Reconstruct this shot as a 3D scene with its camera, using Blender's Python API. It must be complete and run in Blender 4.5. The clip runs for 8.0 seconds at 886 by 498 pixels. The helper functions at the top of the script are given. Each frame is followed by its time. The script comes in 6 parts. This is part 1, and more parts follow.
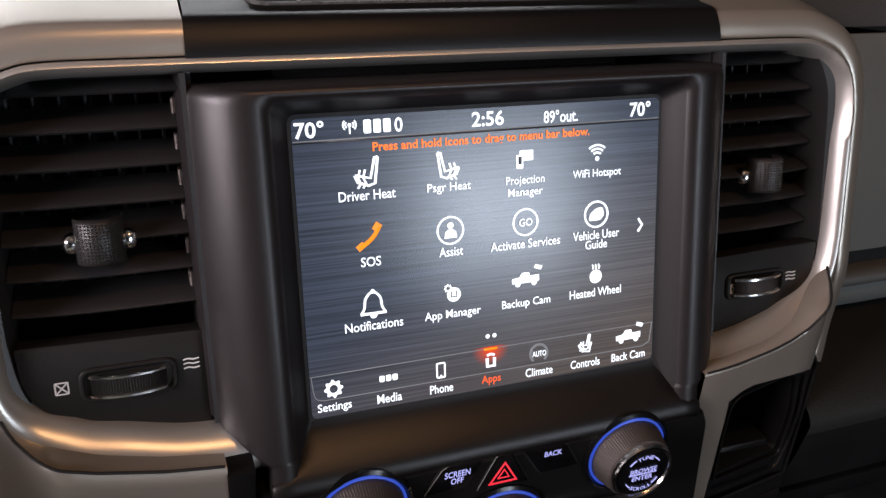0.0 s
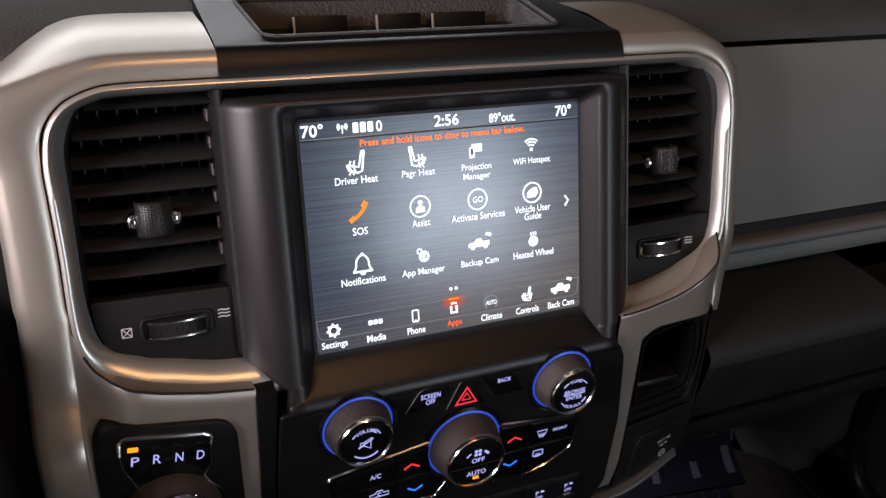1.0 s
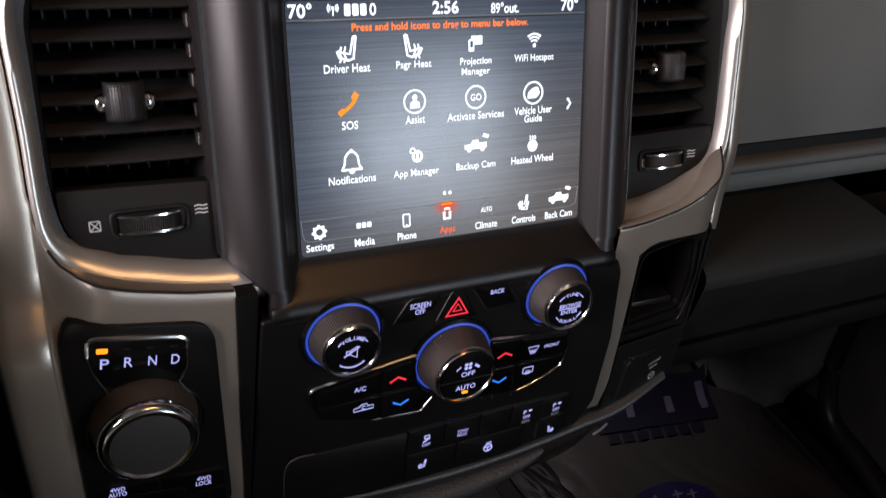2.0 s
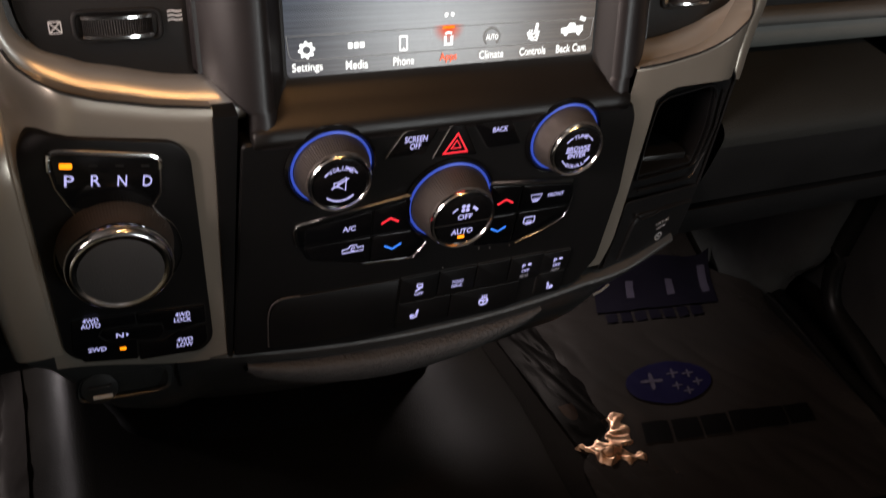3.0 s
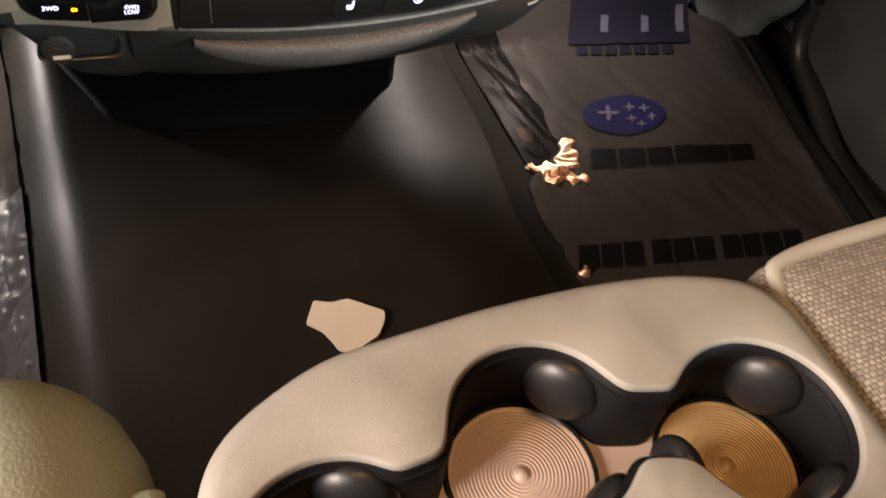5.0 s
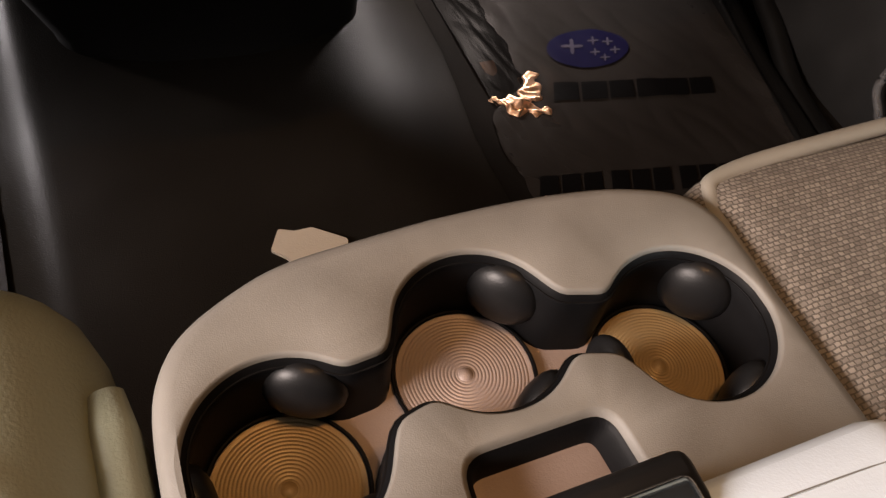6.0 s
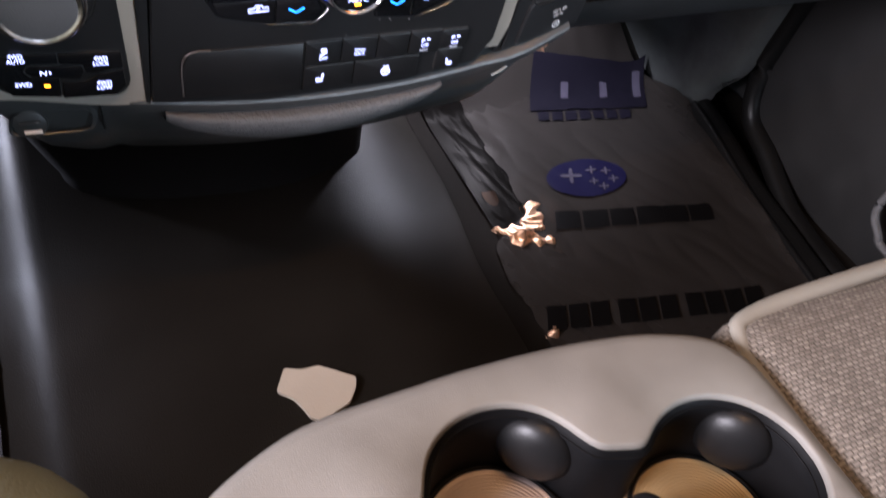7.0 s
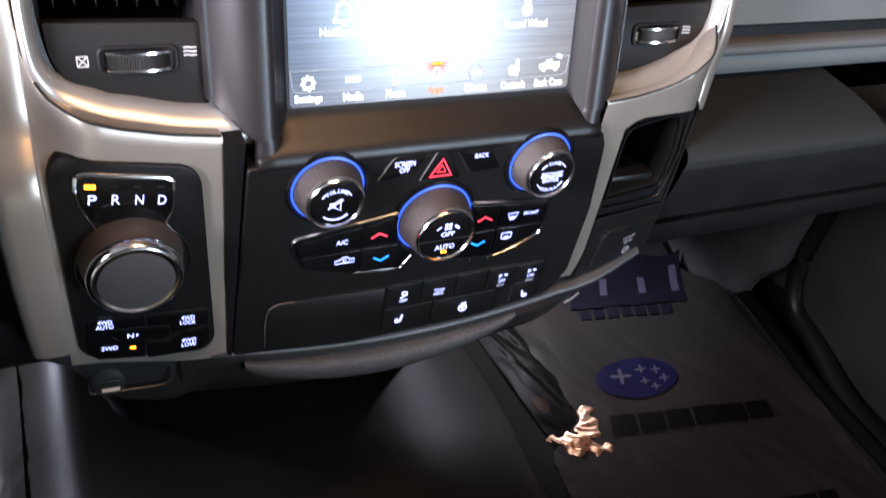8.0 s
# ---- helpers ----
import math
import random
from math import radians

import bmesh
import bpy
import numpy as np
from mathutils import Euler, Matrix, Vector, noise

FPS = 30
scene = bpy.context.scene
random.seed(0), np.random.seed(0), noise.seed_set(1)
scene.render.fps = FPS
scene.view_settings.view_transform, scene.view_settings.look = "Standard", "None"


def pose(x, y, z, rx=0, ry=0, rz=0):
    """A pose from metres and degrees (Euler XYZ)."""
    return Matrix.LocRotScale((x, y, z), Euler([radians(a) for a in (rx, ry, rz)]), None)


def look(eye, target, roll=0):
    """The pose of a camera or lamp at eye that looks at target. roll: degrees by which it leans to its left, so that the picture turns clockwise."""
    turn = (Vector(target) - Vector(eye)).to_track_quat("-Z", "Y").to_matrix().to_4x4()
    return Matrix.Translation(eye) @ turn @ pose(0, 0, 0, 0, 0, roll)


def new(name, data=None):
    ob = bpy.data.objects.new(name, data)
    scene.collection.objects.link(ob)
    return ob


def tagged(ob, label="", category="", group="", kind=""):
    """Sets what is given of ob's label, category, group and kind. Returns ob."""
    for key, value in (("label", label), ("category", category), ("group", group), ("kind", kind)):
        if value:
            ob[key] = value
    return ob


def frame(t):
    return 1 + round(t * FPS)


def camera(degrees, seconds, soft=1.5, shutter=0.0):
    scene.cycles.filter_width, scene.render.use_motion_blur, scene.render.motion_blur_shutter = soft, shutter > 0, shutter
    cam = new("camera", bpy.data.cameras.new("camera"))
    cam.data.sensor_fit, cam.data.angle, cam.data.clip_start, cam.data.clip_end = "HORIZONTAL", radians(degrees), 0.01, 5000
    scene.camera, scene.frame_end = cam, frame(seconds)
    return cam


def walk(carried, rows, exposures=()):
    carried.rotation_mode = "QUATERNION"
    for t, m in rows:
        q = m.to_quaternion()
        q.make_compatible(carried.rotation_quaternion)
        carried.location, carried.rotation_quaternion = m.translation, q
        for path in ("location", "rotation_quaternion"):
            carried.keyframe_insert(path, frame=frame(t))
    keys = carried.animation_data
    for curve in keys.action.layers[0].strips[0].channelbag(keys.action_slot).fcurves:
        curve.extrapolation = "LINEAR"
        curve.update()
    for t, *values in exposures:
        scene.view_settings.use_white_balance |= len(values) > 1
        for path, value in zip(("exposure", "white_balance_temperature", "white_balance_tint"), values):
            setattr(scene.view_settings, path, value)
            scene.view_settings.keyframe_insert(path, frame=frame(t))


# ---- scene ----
cam = camera(56.6, 8.0, soft=1.35, shutter=0.3)
PATH = [
    (0, (-0.1420, -0.3128, 0.7443), (0.1883, 0.5592, 0.3829), 1.05),
    (0.5, (-0.1660, -0.3603, 0.7576), (0.1842, 0.5060, 0.4014), 0.37),
    (1, (-0.1881, -0.4104, 0.7654), (0.1913, 0.4442, 0.4107), 0.56),
    (1.2, (-0.1927, -0.4161, 0.7627), (0.1978, 0.4337, 0.4086), 0.70),
    (2.3, (-0.1886, -0.3827, 0.7220), (0.2118, 0.4214, 0.2827), 3.34),
    (2.5, (-0.1830, -0.3880, 0.7153), (0.2082, 0.4141, 0.2640), 3.13),
    (3, (-0.1791, -0.3768, 0.6914), (0.1994, 0.3806, 0.1594), 4.99),
    (3.5, (-0.1746, -0.3739, 0.6774), (0.1941, 0.3512, 0.0958), 7.80),
    (4, (-0.1670, -0.3787, 0.6754), (0.1850, 0.3052, 0.0363), 9.26),
    (4.5, (-0.1694, -0.4058, 0.6877), (0.1635, 0.2106, -0.0259), 10.52),
    (5, (-0.1605, -0.4514, 0.7077), (0.1616, 0.1075, -0.0564), 11.65),
    (6.3, (-0.1536, -0.4853, 0.7148), (0.1842, 0.0117, -0.0845), 14.53),
    (6.5, (-0.1547, -0.4808, 0.7146), (0.1934, 0.0404, -0.0646), 13.94),
    (7, (-0.1653, -0.4548, 0.7138), (0.2086, 0.1448, 0.0061), 11.88),
    (7.5, (-0.1793, -0.4212, 0.7191), (0.1989, 0.2652, 0.0980), 8.35),
    (8, (-0.1951, -0.3998, 0.7294), (0.2022, 0.3377, 0.1833), 7.33),
]
EXPOSURES = [(0.0, 0.24, 6550, 14), (1.2, 0.17, 6550, 14), (2.5, 0.22, 6600, 12), (3.0, 0.35, 7500, 12), (3.5, 1.74, 7100, 11), (4.0, 2.72, 7150, 10), (4.5, 2.78, 7500, 9), (5.0, 2.70, 8000, 7),
             (6.5, 1.75, 6900, 10), (7.0, 2.5, 6000, 10), (7.5, 3.50, 5250, 12), (8.0, 2.02, 5900, 10)]
walk(cam, [(t, look(eye, target, roll)) for t, eye, target, roll in PATH], EXPOSURES)

# ---- light ----
world = bpy.data.worlds.new("night_garage")
scene.world = world
world.use_nodes = True
world.node_tree.nodes["Background"].inputs["Color"].default_value = (0.55, 0.6, 0.7, 1)
world.node_tree.nodes["Background"].inputs["Strength"].default_value = 0.01


def area_lamp(name, eye, target, sx, sy, watts, colour):
    data = bpy.data.lights.new(name, "AREA")
    data.shape, data.size, data.size_y, data.energy, data.color = "RECTANGLE", sx, sy, watts, colour
    ob = new(name, data)
    ob.matrix_world = look(eye, target)
    return ob


def courtesy_lamp(name, eye, target, cone, watts, colour, blend=0.55):
    """A small lensed lamp under the dashboard."""
    data = bpy.data.lights.new(name, "SPOT")
    data.shadow_soft_size, data.energy, data.color = 0.018, watts, colour
    data.spot_size, data.spot_blend = radians(cone), blend
    ob = new(name, data)
    ob.matrix_world = look(eye, target)
    return ob


# two warm map lamps in the roof, a garage lamp ahead of the windscreen, light through the driver's window, a lamp added
# behind the passenger whose mirror image makes the display's glow, courtesy lamps in the footwells
area_lamp("map_lamp_left", (-0.07, -0.42, 1.165), (-0.10, -0.10, 0.4), 0.030, 0.022, 0.48, (1.0, 0.53, 0.22))
area_lamp("map_lamp_right", (0.07, -0.42, 1.165), (0.10, -0.10, 0.4), 0.030, 0.022, 0.48, (1.0, 0.53, 0.22))
area_lamp("garage_lamp_front", (0.05, 1.9, 1.70), (0, 0, 0.7), 2.1, 0.09, 12, (0.94, 0.98, 1.0))
area_lamp("garage_lamp_left", (-1.35, -0.45, 0.95), (0.1, 0, 0.6), 0.7, 0.4, 23, (1.0, 0.90, 0.94))
area_lamp("rear_glow_lamp", (0.86, -2.25, 0.53), (0, 0, 0.61), 0.7, 0.5, 19, (0.76, 0.88, 1.0))
courtesy_lamp("footwell_lamp_left", (-0.45, 0.47, 0.15), (-0.31, 0.32, 0.03), 84, 1.9, (0.88, 0.87, 1.0))
courtesy_lamp("footwell_lamp_right", (0.39, 0.50, 0.25), (0.375, 0.500, 0.0), 126, 3.2, (0.94, 0.90, 1.0), 0.36)

# ---- materials ----


def material(name, colour, rough=0.5, metal=0.0, grain=0.0, grain_size=900.0, vary=0.12, vary_size=18.0, emit=None, power=0.0,
             coat=0.0, alpha=1.0, spec=0.5, stretch=(1, 1, 1), relief=0.0006):
    m = bpy.data.materials.new(name)
    m.use_nodes = True
    n, link = m.node_tree.nodes, m.node_tree.links.new
    b = n["Principled BSDF"]
    b.inputs["Metallic"].default_value = metal
    b.inputs["Coat Weight"].default_value = coat
    b.inputs["Coat Roughness"].default_value = 0.08
    b.inputs["Alpha"].default_value = alpha
    b.inputs["Specular IOR Level"].default_value = spec
    co = n.new("ShaderNodeTexCoord")
    mp = n.new("ShaderNodeMapping")
    mp.inputs["Scale"].default_value = stretch
    link(co.outputs["Object"], mp.inputs["Vector"])
    big = n.new("ShaderNodeTexNoise")
    big.inputs["Scale"].default_value, big.inputs["Detail"].default_value = vary_size, 6
    link(mp.outputs["Vector"], big.inputs["Vector"])
    ramp = n.new("ShaderNodeMix")
    ramp.data_type = "RGBA"
    ramp.inputs[6].default_value = (*[c * (1 - vary) for c in colour], 1)
    ramp.inputs[7].default_value = (*[min(1, c * (1 + vary)) for c in colour], 1)
    link(big.outputs["Fac"], ramp.inputs[0])
    link(ramp.outputs[2], b.inputs["Base Color"])
    rr = n.new("ShaderNodeMapRange")
    rr.inputs["To Min"].default_value, rr.inputs["To Max"].default_value = max(0.02, rough * 0.8), min(1, rough * 1.2)
    link(big.outputs["Fac"], rr.inputs["Value"])
    link(rr.outputs["Result"], b.inputs["Roughness"])
    if grain:
        fine = n.new("ShaderNodeTexNoise")
        fine.inputs["Scale"].default_value, fine.inputs["Detail"].default_value = grain_size, 3
        link(mp.outputs["Vector"], fine.inputs["Vector"])
        bump = n.new("ShaderNodeBump")
        bump.inputs["Strength"].default_value, bump.inputs["Distance"].default_value = grain, relief
        link(fine.outputs["Fac"], bump.inputs["Height"])
        link(bump.outputs["Normal"], b.inputs["Normal"])
    if emit:
        b.inputs["Emission Color"].default_value = (*emit, 1)
        b.inputs["Emission Strength"].default_value = power
    return m


SILVER = material("silver_paint", (0.40, 0.364, 0.314), 0.33, 0.6, 0.05, 2500, 0.06)
RING = material("satin_metal", (0.60, 0.585, 0.55), 0.34, 0.72, 0.04, 2500, 0.04)
BLACK = material("black_plastic", (0.006, 0.0058, 0.006), 0.40, 0, 0.12, 2200, 0.2, spec=0.22)
SOFTBLACK = material("matt_black_plastic", (0.007, 0.0068, 0.007), 0.55, 0, 0.35, 1500, 0.2, spec=0.3)
SEAL = material("black_seal_rubber", (0.0038, 0.0036, 0.0034), 0.42, 0, 0.2, 900, 0.2, spec=0.16)
RIM = material("taupe_seat_edge", (0.165, 0.154, 0.130), 0.6, 0, 0.4, 700, 0.1)
CUBBY = material("satin_black_cubby", (0.009, 0.009, 0.0095), 0.34, 0, 0.15, 1800, 0.2, spec=0.38)
PADGREY = material("grey_leather_pad", (0.055, 0.0535, 0.0535), 0.55, 0, 1.0, 420, 0.25, 40, spec=0.3, relief=0.0014)
PILLAR = material("satin_black_bezel", (0.015, 0.0128, 0.0134), 0.38, 0, 0.08, 2600, 0.12, spec=0.42)
BEVEL = material("bevel_black", (0.010, 0.0088, 0.0090), 0.50, 0, 0.1, 2200, 0.15, spec=0.35)
GLOSS = material("gloss_black", (0.004, 0.004, 0.0045), 0.18, 0, 0, 1, 0.2, spec=0.35)
GLASSY = material("chin_black", (0.006, 0.0050, 0.0046), 0.40, 0, 0.1, 2200, 0.2, spec=0.4)
VENT = material("vent_black", (0.021, 0.0208, 0.0214), 0.38, 0, 0.2, 1800, 0.2, spec=0.55)
DEEP = material("deep_black", (0.005, 0.005, 0.005), 0.8)
CHROME = material("chrome", (0.80, 0.80, 0.79), 0.17, 1.0, 0, 1, 0.03)
GRIP = material("vent_grip", (0.018, 0.017, 0.017), 0.4, 0, 0.3, 1800, 0.2)
KNURL = material("knob_grip", (0.092, 0.080, 0.074), 0.42, 0.6, 0.5, 1800, 0.2)
GREYGRAIN = material("grey_grained_vinyl", (0.165, 0.170, 0.160), 0.65, 0, 0.6, 700, 0.12)
PADGRAIN = material("dark_grained_vinyl", (0.065, 0.066, 0.065), 0.85, 0, 1.0, 500, 0.2, spec=0.2)
DARKGRAIN = material("black_grained_vinyl", (0.019, 0.020, 0.0185), 0.7, 0, 0.8, 600, 0.12, spec=0.22)
TRIMBLACK = material("grained_trim_black", (0.032, 0.033, 0.033), 0.38, 0, 0.3, 1200, 0.15, spec=0.5)
STRIP = material("grey_trim_strip", (0.13, 0.13, 0.125), 0.5, 0, 0.3, 900, 0.1)
RUBBER = material("rubber_floor", (0.0085, 0.0072, 0.0058), 0.42, 0, 1.0, 700, 0.3, 14, spec=0.11, relief=0.0004)
CARPET = material("dark_carpet", (0.0062, 0.0051, 0.0042), 0.95, 0, 1.0, 650, 0.3, spec=0.05)
DECK = material("grey_console_plastic", (0.122, 0.115, 0.103), 0.6, 0, 0.25, 1300, 0.26, 26, spec=0.3)
CUPRUBBER = material("black_rubber", (0.003, 0.003, 0.0033), 0.55, 0, 0.2, 900, 0.15, spec=0.07)
BALL = material("finger_rubber", (0.005, 0.005, 0.0053), 0.42, 0, 0.2, 900, 0.15, spec=0.22)
GOLD = material("ochre_rubber_mat", (0.215, 0.150, 0.074), 0.42, 0.15, 0.25, 900, 0.12)
TAN = material("tan_rubber_mat", (0.215, 0.168, 0.148), 0.45, 0.1, 0.25, 900, 0.12)
PAPER = material("beige_card", (0.34, 0.295, 0.235), 0.75, 0, 0.3, 500, 0.1)
SAGE = material("sage_grey_leather", (0.15, 0.165, 0.125), 0.5, 0, 0.6, 500, 0.08)
GRAPHITE = material("graphite_dial_top", (0.035, 0.035, 0.036), 0.5, 0, 0.3, 1500, 0.15)
PALE = material("pale_grey_leather", (0.44, 0.52, 0.60), 0.42, 0, 0.15, 700, 0.06)
HEADLINER = material("headliner_cloth", (0.10, 0.10, 0.10), 0.9, 0, 0.4, 300, 0.1)
DOORGREY = material("door_vinyl", (0.0085, 0.0082, 0.0080), 0.6, 0, 0.7, 500, 0.15)
KICK = material("glossy_kick_plastic", (0.052, 0.055, 0.054), 0.22, 0, 0.7, 26, 0.4, 30, spec=0.7, relief=0.004)
WHITE_INK = material("white_print", (0.7, 0.7, 0.7), 0.5)
BLUE_GLOW = material("blue_ring_light", (0.02, 0.05, 0.3), 0.4, emit=(0.045, 0.11, 0.75), power=0.45)
KEY_GLOW = material("key_legend_light", (0.2, 0.2, 0.4), 0.5, emit=(0.46, 0.49, 1.0), power=0.75)
KEY_DIM = material("key_legend_dim", (0.3, 0.3, 0.3), 0.5, emit=(0.42, 0.45, 0.7), power=0.12)
RED_GLOW = material("red_legend_light", (0.3, 0.01, 0.01), 0.5, emit=(1.0, 0.03, 0.06), power=0.85)
COOL_GLOW = material("blue_legend_light", (0.02, 0.1, 0.4), 0.5, emit=(0.02, 0.22, 1.0), power=0.85)
AMBER = material("amber_led", (0.4, 0.2, 0.02), 0.4, emit=(1.0, 0.27, 0.01), power=1.5)
UI_PROMPT = material("screen_prompt", (0.05, 0.02, 0.01), 0.4, emit=(1.0, 0.165, 0.006), power=1.55)
UI_WHITE = material("screen_white", (0.05, 0.05, 0.05), 0.4, emit=(0.85, 0.92, 1.0), power=1.5)
UI_GREY = material("screen_grey", (0.05, 0.05, 0.05), 0.4, emit=(0.45, 0.48, 0.52), power=0.35)
UI_DARK = material("screen_dark", (0.02, 0.02, 0.02), 0.3, emit=(0.02, 0.025, 0.035), power=0.5)
UI_ORANGE = material("screen_orange", (0.05, 0.02, 0.01), 0.4, emit=(1.0, 0.10, 0.008), power=1.2)
UI_AMBER = material("screen_amber", (0.05, 0.02, 0.01), 0.4, emit=(1.0, 0.27, 0.006), power=1.15)


def screen_material():
    """A lit display with a brushed dark wallpaper under an anti-glare front."""
    m = material("display_wallpaper", (0.006, 0.007, 0.009), 0.21, spec=0.5)
    n, link = m.node_tree.nodes, m.node_tree.links.new
    b = n["Principled BSDF"]
    co, mp, no = n.new("ShaderNodeTexCoord"), n.new("ShaderNodeMapping"), n.new("ShaderNodeTexNoise")
    mp.inputs["Scale"].default_value = (9, 1050, 1)
    no.inputs["Scale"].default_value, no.inputs["Detail"].default_value = 1.0, 4
    link(co.outputs["Object"], mp.inputs["Vector"])
    link(mp.outputs["Vector"], no.inputs["Vector"])
    r = n.new("ShaderNodeValToRGB")
    r.color_ramp.elements[0].position, r.color_ramp.elements[1].position = 0.32, 0.72
    r.color_ramp.elements[0].color, r.color_ramp.elements[1].color = (0.020, 0.026, 0.041, 1), (0.054, 0.070, 0.106, 1)
    link(no.outputs["Fac"], r.inputs["Fac"])
    # a painted reflection warms the steel blue wallpaper to grey in its lower corner
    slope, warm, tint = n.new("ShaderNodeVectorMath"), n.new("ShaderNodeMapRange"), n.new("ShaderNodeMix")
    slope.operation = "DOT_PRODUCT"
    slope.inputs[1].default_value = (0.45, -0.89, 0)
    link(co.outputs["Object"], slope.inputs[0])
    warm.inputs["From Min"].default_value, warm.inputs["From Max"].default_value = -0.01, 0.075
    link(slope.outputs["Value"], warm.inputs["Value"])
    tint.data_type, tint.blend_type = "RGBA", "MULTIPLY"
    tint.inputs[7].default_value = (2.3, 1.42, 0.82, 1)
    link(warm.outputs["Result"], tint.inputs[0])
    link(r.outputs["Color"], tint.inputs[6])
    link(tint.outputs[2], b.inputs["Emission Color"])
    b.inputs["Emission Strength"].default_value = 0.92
    return m


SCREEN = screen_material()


def cloth_material():
    """A coarse taupe weave with darker pits."""
    m = material("woven_seat_cloth", (0.30, 0.25, 0.20), 0.85)
    n, link = m.node_tree.nodes, m.node_tree.links.new
    b = n["Principled BSDF"]
    co, br = n.new("ShaderNodeTexCoord"), n.new("ShaderNodeTexBrick")
    br.inputs["Scale"].default_value = 1.0
    br.inputs["Brick Width"].default_value, br.inputs["Row Height"].default_value = 0.0044, 0.0032
    br.inputs["Mortar Size"].default_value, br.inputs["Mortar Smooth"].default_value = 0.0007, 0.8
    br.inputs["Color1"].default_value, br.inputs["Color2"].default_value = (0.175, 0.153, 0.130, 1), (0.10, 0.086, 0.072, 1)
    br.inputs["Mortar"].default_value = (0.055, 0.047, 0.038, 1)
    fuzz, shift = n.new("ShaderNodeTexNoise"), n.new("ShaderNodeVectorMath")
    fuzz.inputs["Scale"].default_value, fuzz.inputs["Detail"].default_value = 260, 3
    shift.operation = "MULTIPLY_ADD"
    shift.inputs[1].default_value = (0.0022, 0.0022, 0.0022)
    link(co.outputs["Object"], fuzz.inputs["Vector"])
    link(fuzz.outputs["Color"], shift.inputs[0])
    link(co.outputs["Object"], shift.inputs[2])
    link(shift.outputs[0], br.inputs["Vector"])
    link(br.outputs["Color"], b.inputs["Base Color"])
    bump = n.new("ShaderNodeBump")
    bump.invert = True
    bump.inputs["Strength"].default_value, bump.inputs["Distance"].default_value = 0.6, 0.0007
    link(br.outputs["Fac"], bump.inputs["Height"])
    link(bump.outputs["Normal"], b.inputs["Normal"])
    return m


CLOTH = cloth_material()


def film_material(name, rough, gloss, wrinkle=0.35, tint=(0.125, 0.095, 0.075, 1), haze=0.11, sheen=(1.0, 0.94, 0.88, 1)):
    """A thin brownish clear plastic sheet."""
    m = bpy.data.materials.new(name)
    m.use_nodes = True
    n, link = m.node_tree.nodes, m.node_tree.links.new
    n.remove(n["Principled BSDF"])
    out = n["Material Output"]
    tr, di, gl = n.new("ShaderNodeBsdfTransparent"), n.new("ShaderNodeBsdfDiffuse"), n.new("ShaderNodeBsdfGlossy")
    tr.inputs["Color"].default_value = (0.07, 0.06, 0.05, 1)
    di.inputs["Color"].default_value = tint
    gl.inputs["Roughness"].default_value = rough
    gl.inputs["Color"].default_value = sheen
    co, no = n.new("ShaderNodeTexCoord"), n.new("ShaderNodeTexNoise")
    no.inputs["Scale"].default_value, no.inputs["Detail"].default_value = 22, 4
    link(co.outputs["Object"], no.inputs["Vector"])
    bump = n.new("ShaderNodeBump")
    bump.inputs["Strength"].default_value, bump.inputs["Distance"].default_value = wrinkle, 0.008
    link(no.outputs["Fac"], bump.inputs["Height"])
    link(bump.outputs["Normal"], gl.inputs["Normal"])
    link(bump.outputs["Normal"], di.inputs["Normal"])
    a, c, fr = n.new("ShaderNodeMixShader"), n.new("ShaderNodeMixShader"), n.new("ShaderNodeFresnel")
    a.inputs["Fac"].default_value = haze
    fr.inputs["IOR"].default_value = 1.45
    link(tr.outputs[0], a.inputs[1])
    link(di.outputs[0], a.inputs[2])
    thin = n.new("ShaderNodeMath")
    thin.operation = "MULTIPLY"
    thin.inputs[1].default_value = gloss
    link(fr.outputs[0], thin.inputs[0])
    link(thin.outputs[0], c.inputs["Fac"])
    link(a.outputs[0], c.inputs[1])
    link(gl.outputs[0], c.inputs[2])
    link(c.outputs[0], out.inputs["Surface"])
    return m


FILM = film_material("clear_floor_film", 0.42, 0.006, 0.45, (0.150, 0.130, 0.118, 1), 0.095)
# amber gloss paints the map lamps' warm glint onto the crumples
GLINT_AMBER = (1.0, 0.62, 0.40, 1)
CRUMPLE = film_material("crumpled_clear_film", 0.44, 9.0, 0.0, sheen=GLINT_AMBER)
FOLDED = film_material("folded_clear_film", 0.36, 0.015, 0.0, (0.16, 0.16, 0.17, 1), 0.2)
GATHERED = film_material("gathered_clear_film", 0.42, 0.003, 0.0, (0.110, 0.095, 0.086, 1), 0.02)
INK_BLUE = material("blue_print", (0.0042, 0.0036, 0.017), 0.5, spec=0.08)
INK_NAVY = material("navy_print", (0.0040, 0.0034, 0.0066), 0.7, spec=0.05)
INK_PALE = material("pale_print", (0.036, 0.032, 0.046), 0.7, spec=0.05)
INK_DARK = material("dark_print", (0.0025, 0.0022, 0.0022), 0.6, spec=0.04)

# ---- building helpers ----
SF = pose(0, 0, 0.61, 82)                      # the display's plane: x right, y up, z out to the cabin
LF = SF @ pose(0, -0.09, 0.012, 15)            # the control panel below it


def finish(bm, material_, name, smooth=35):
    me = bpy.data.meshes.new(name)
    bmesh.ops.remove_doubles(bm, verts=bm.verts, dist=1e-7)
    bmesh.ops.recalc_face_normals(bm, faces=bm.faces)
    bm.to_mesh(me)
    bm.free()
    me.materials.append(material_)
    for p in me.polygons:
        p.use_smooth = True
    me.set_sharp_from_angle(angle=radians(smooth))
    return me


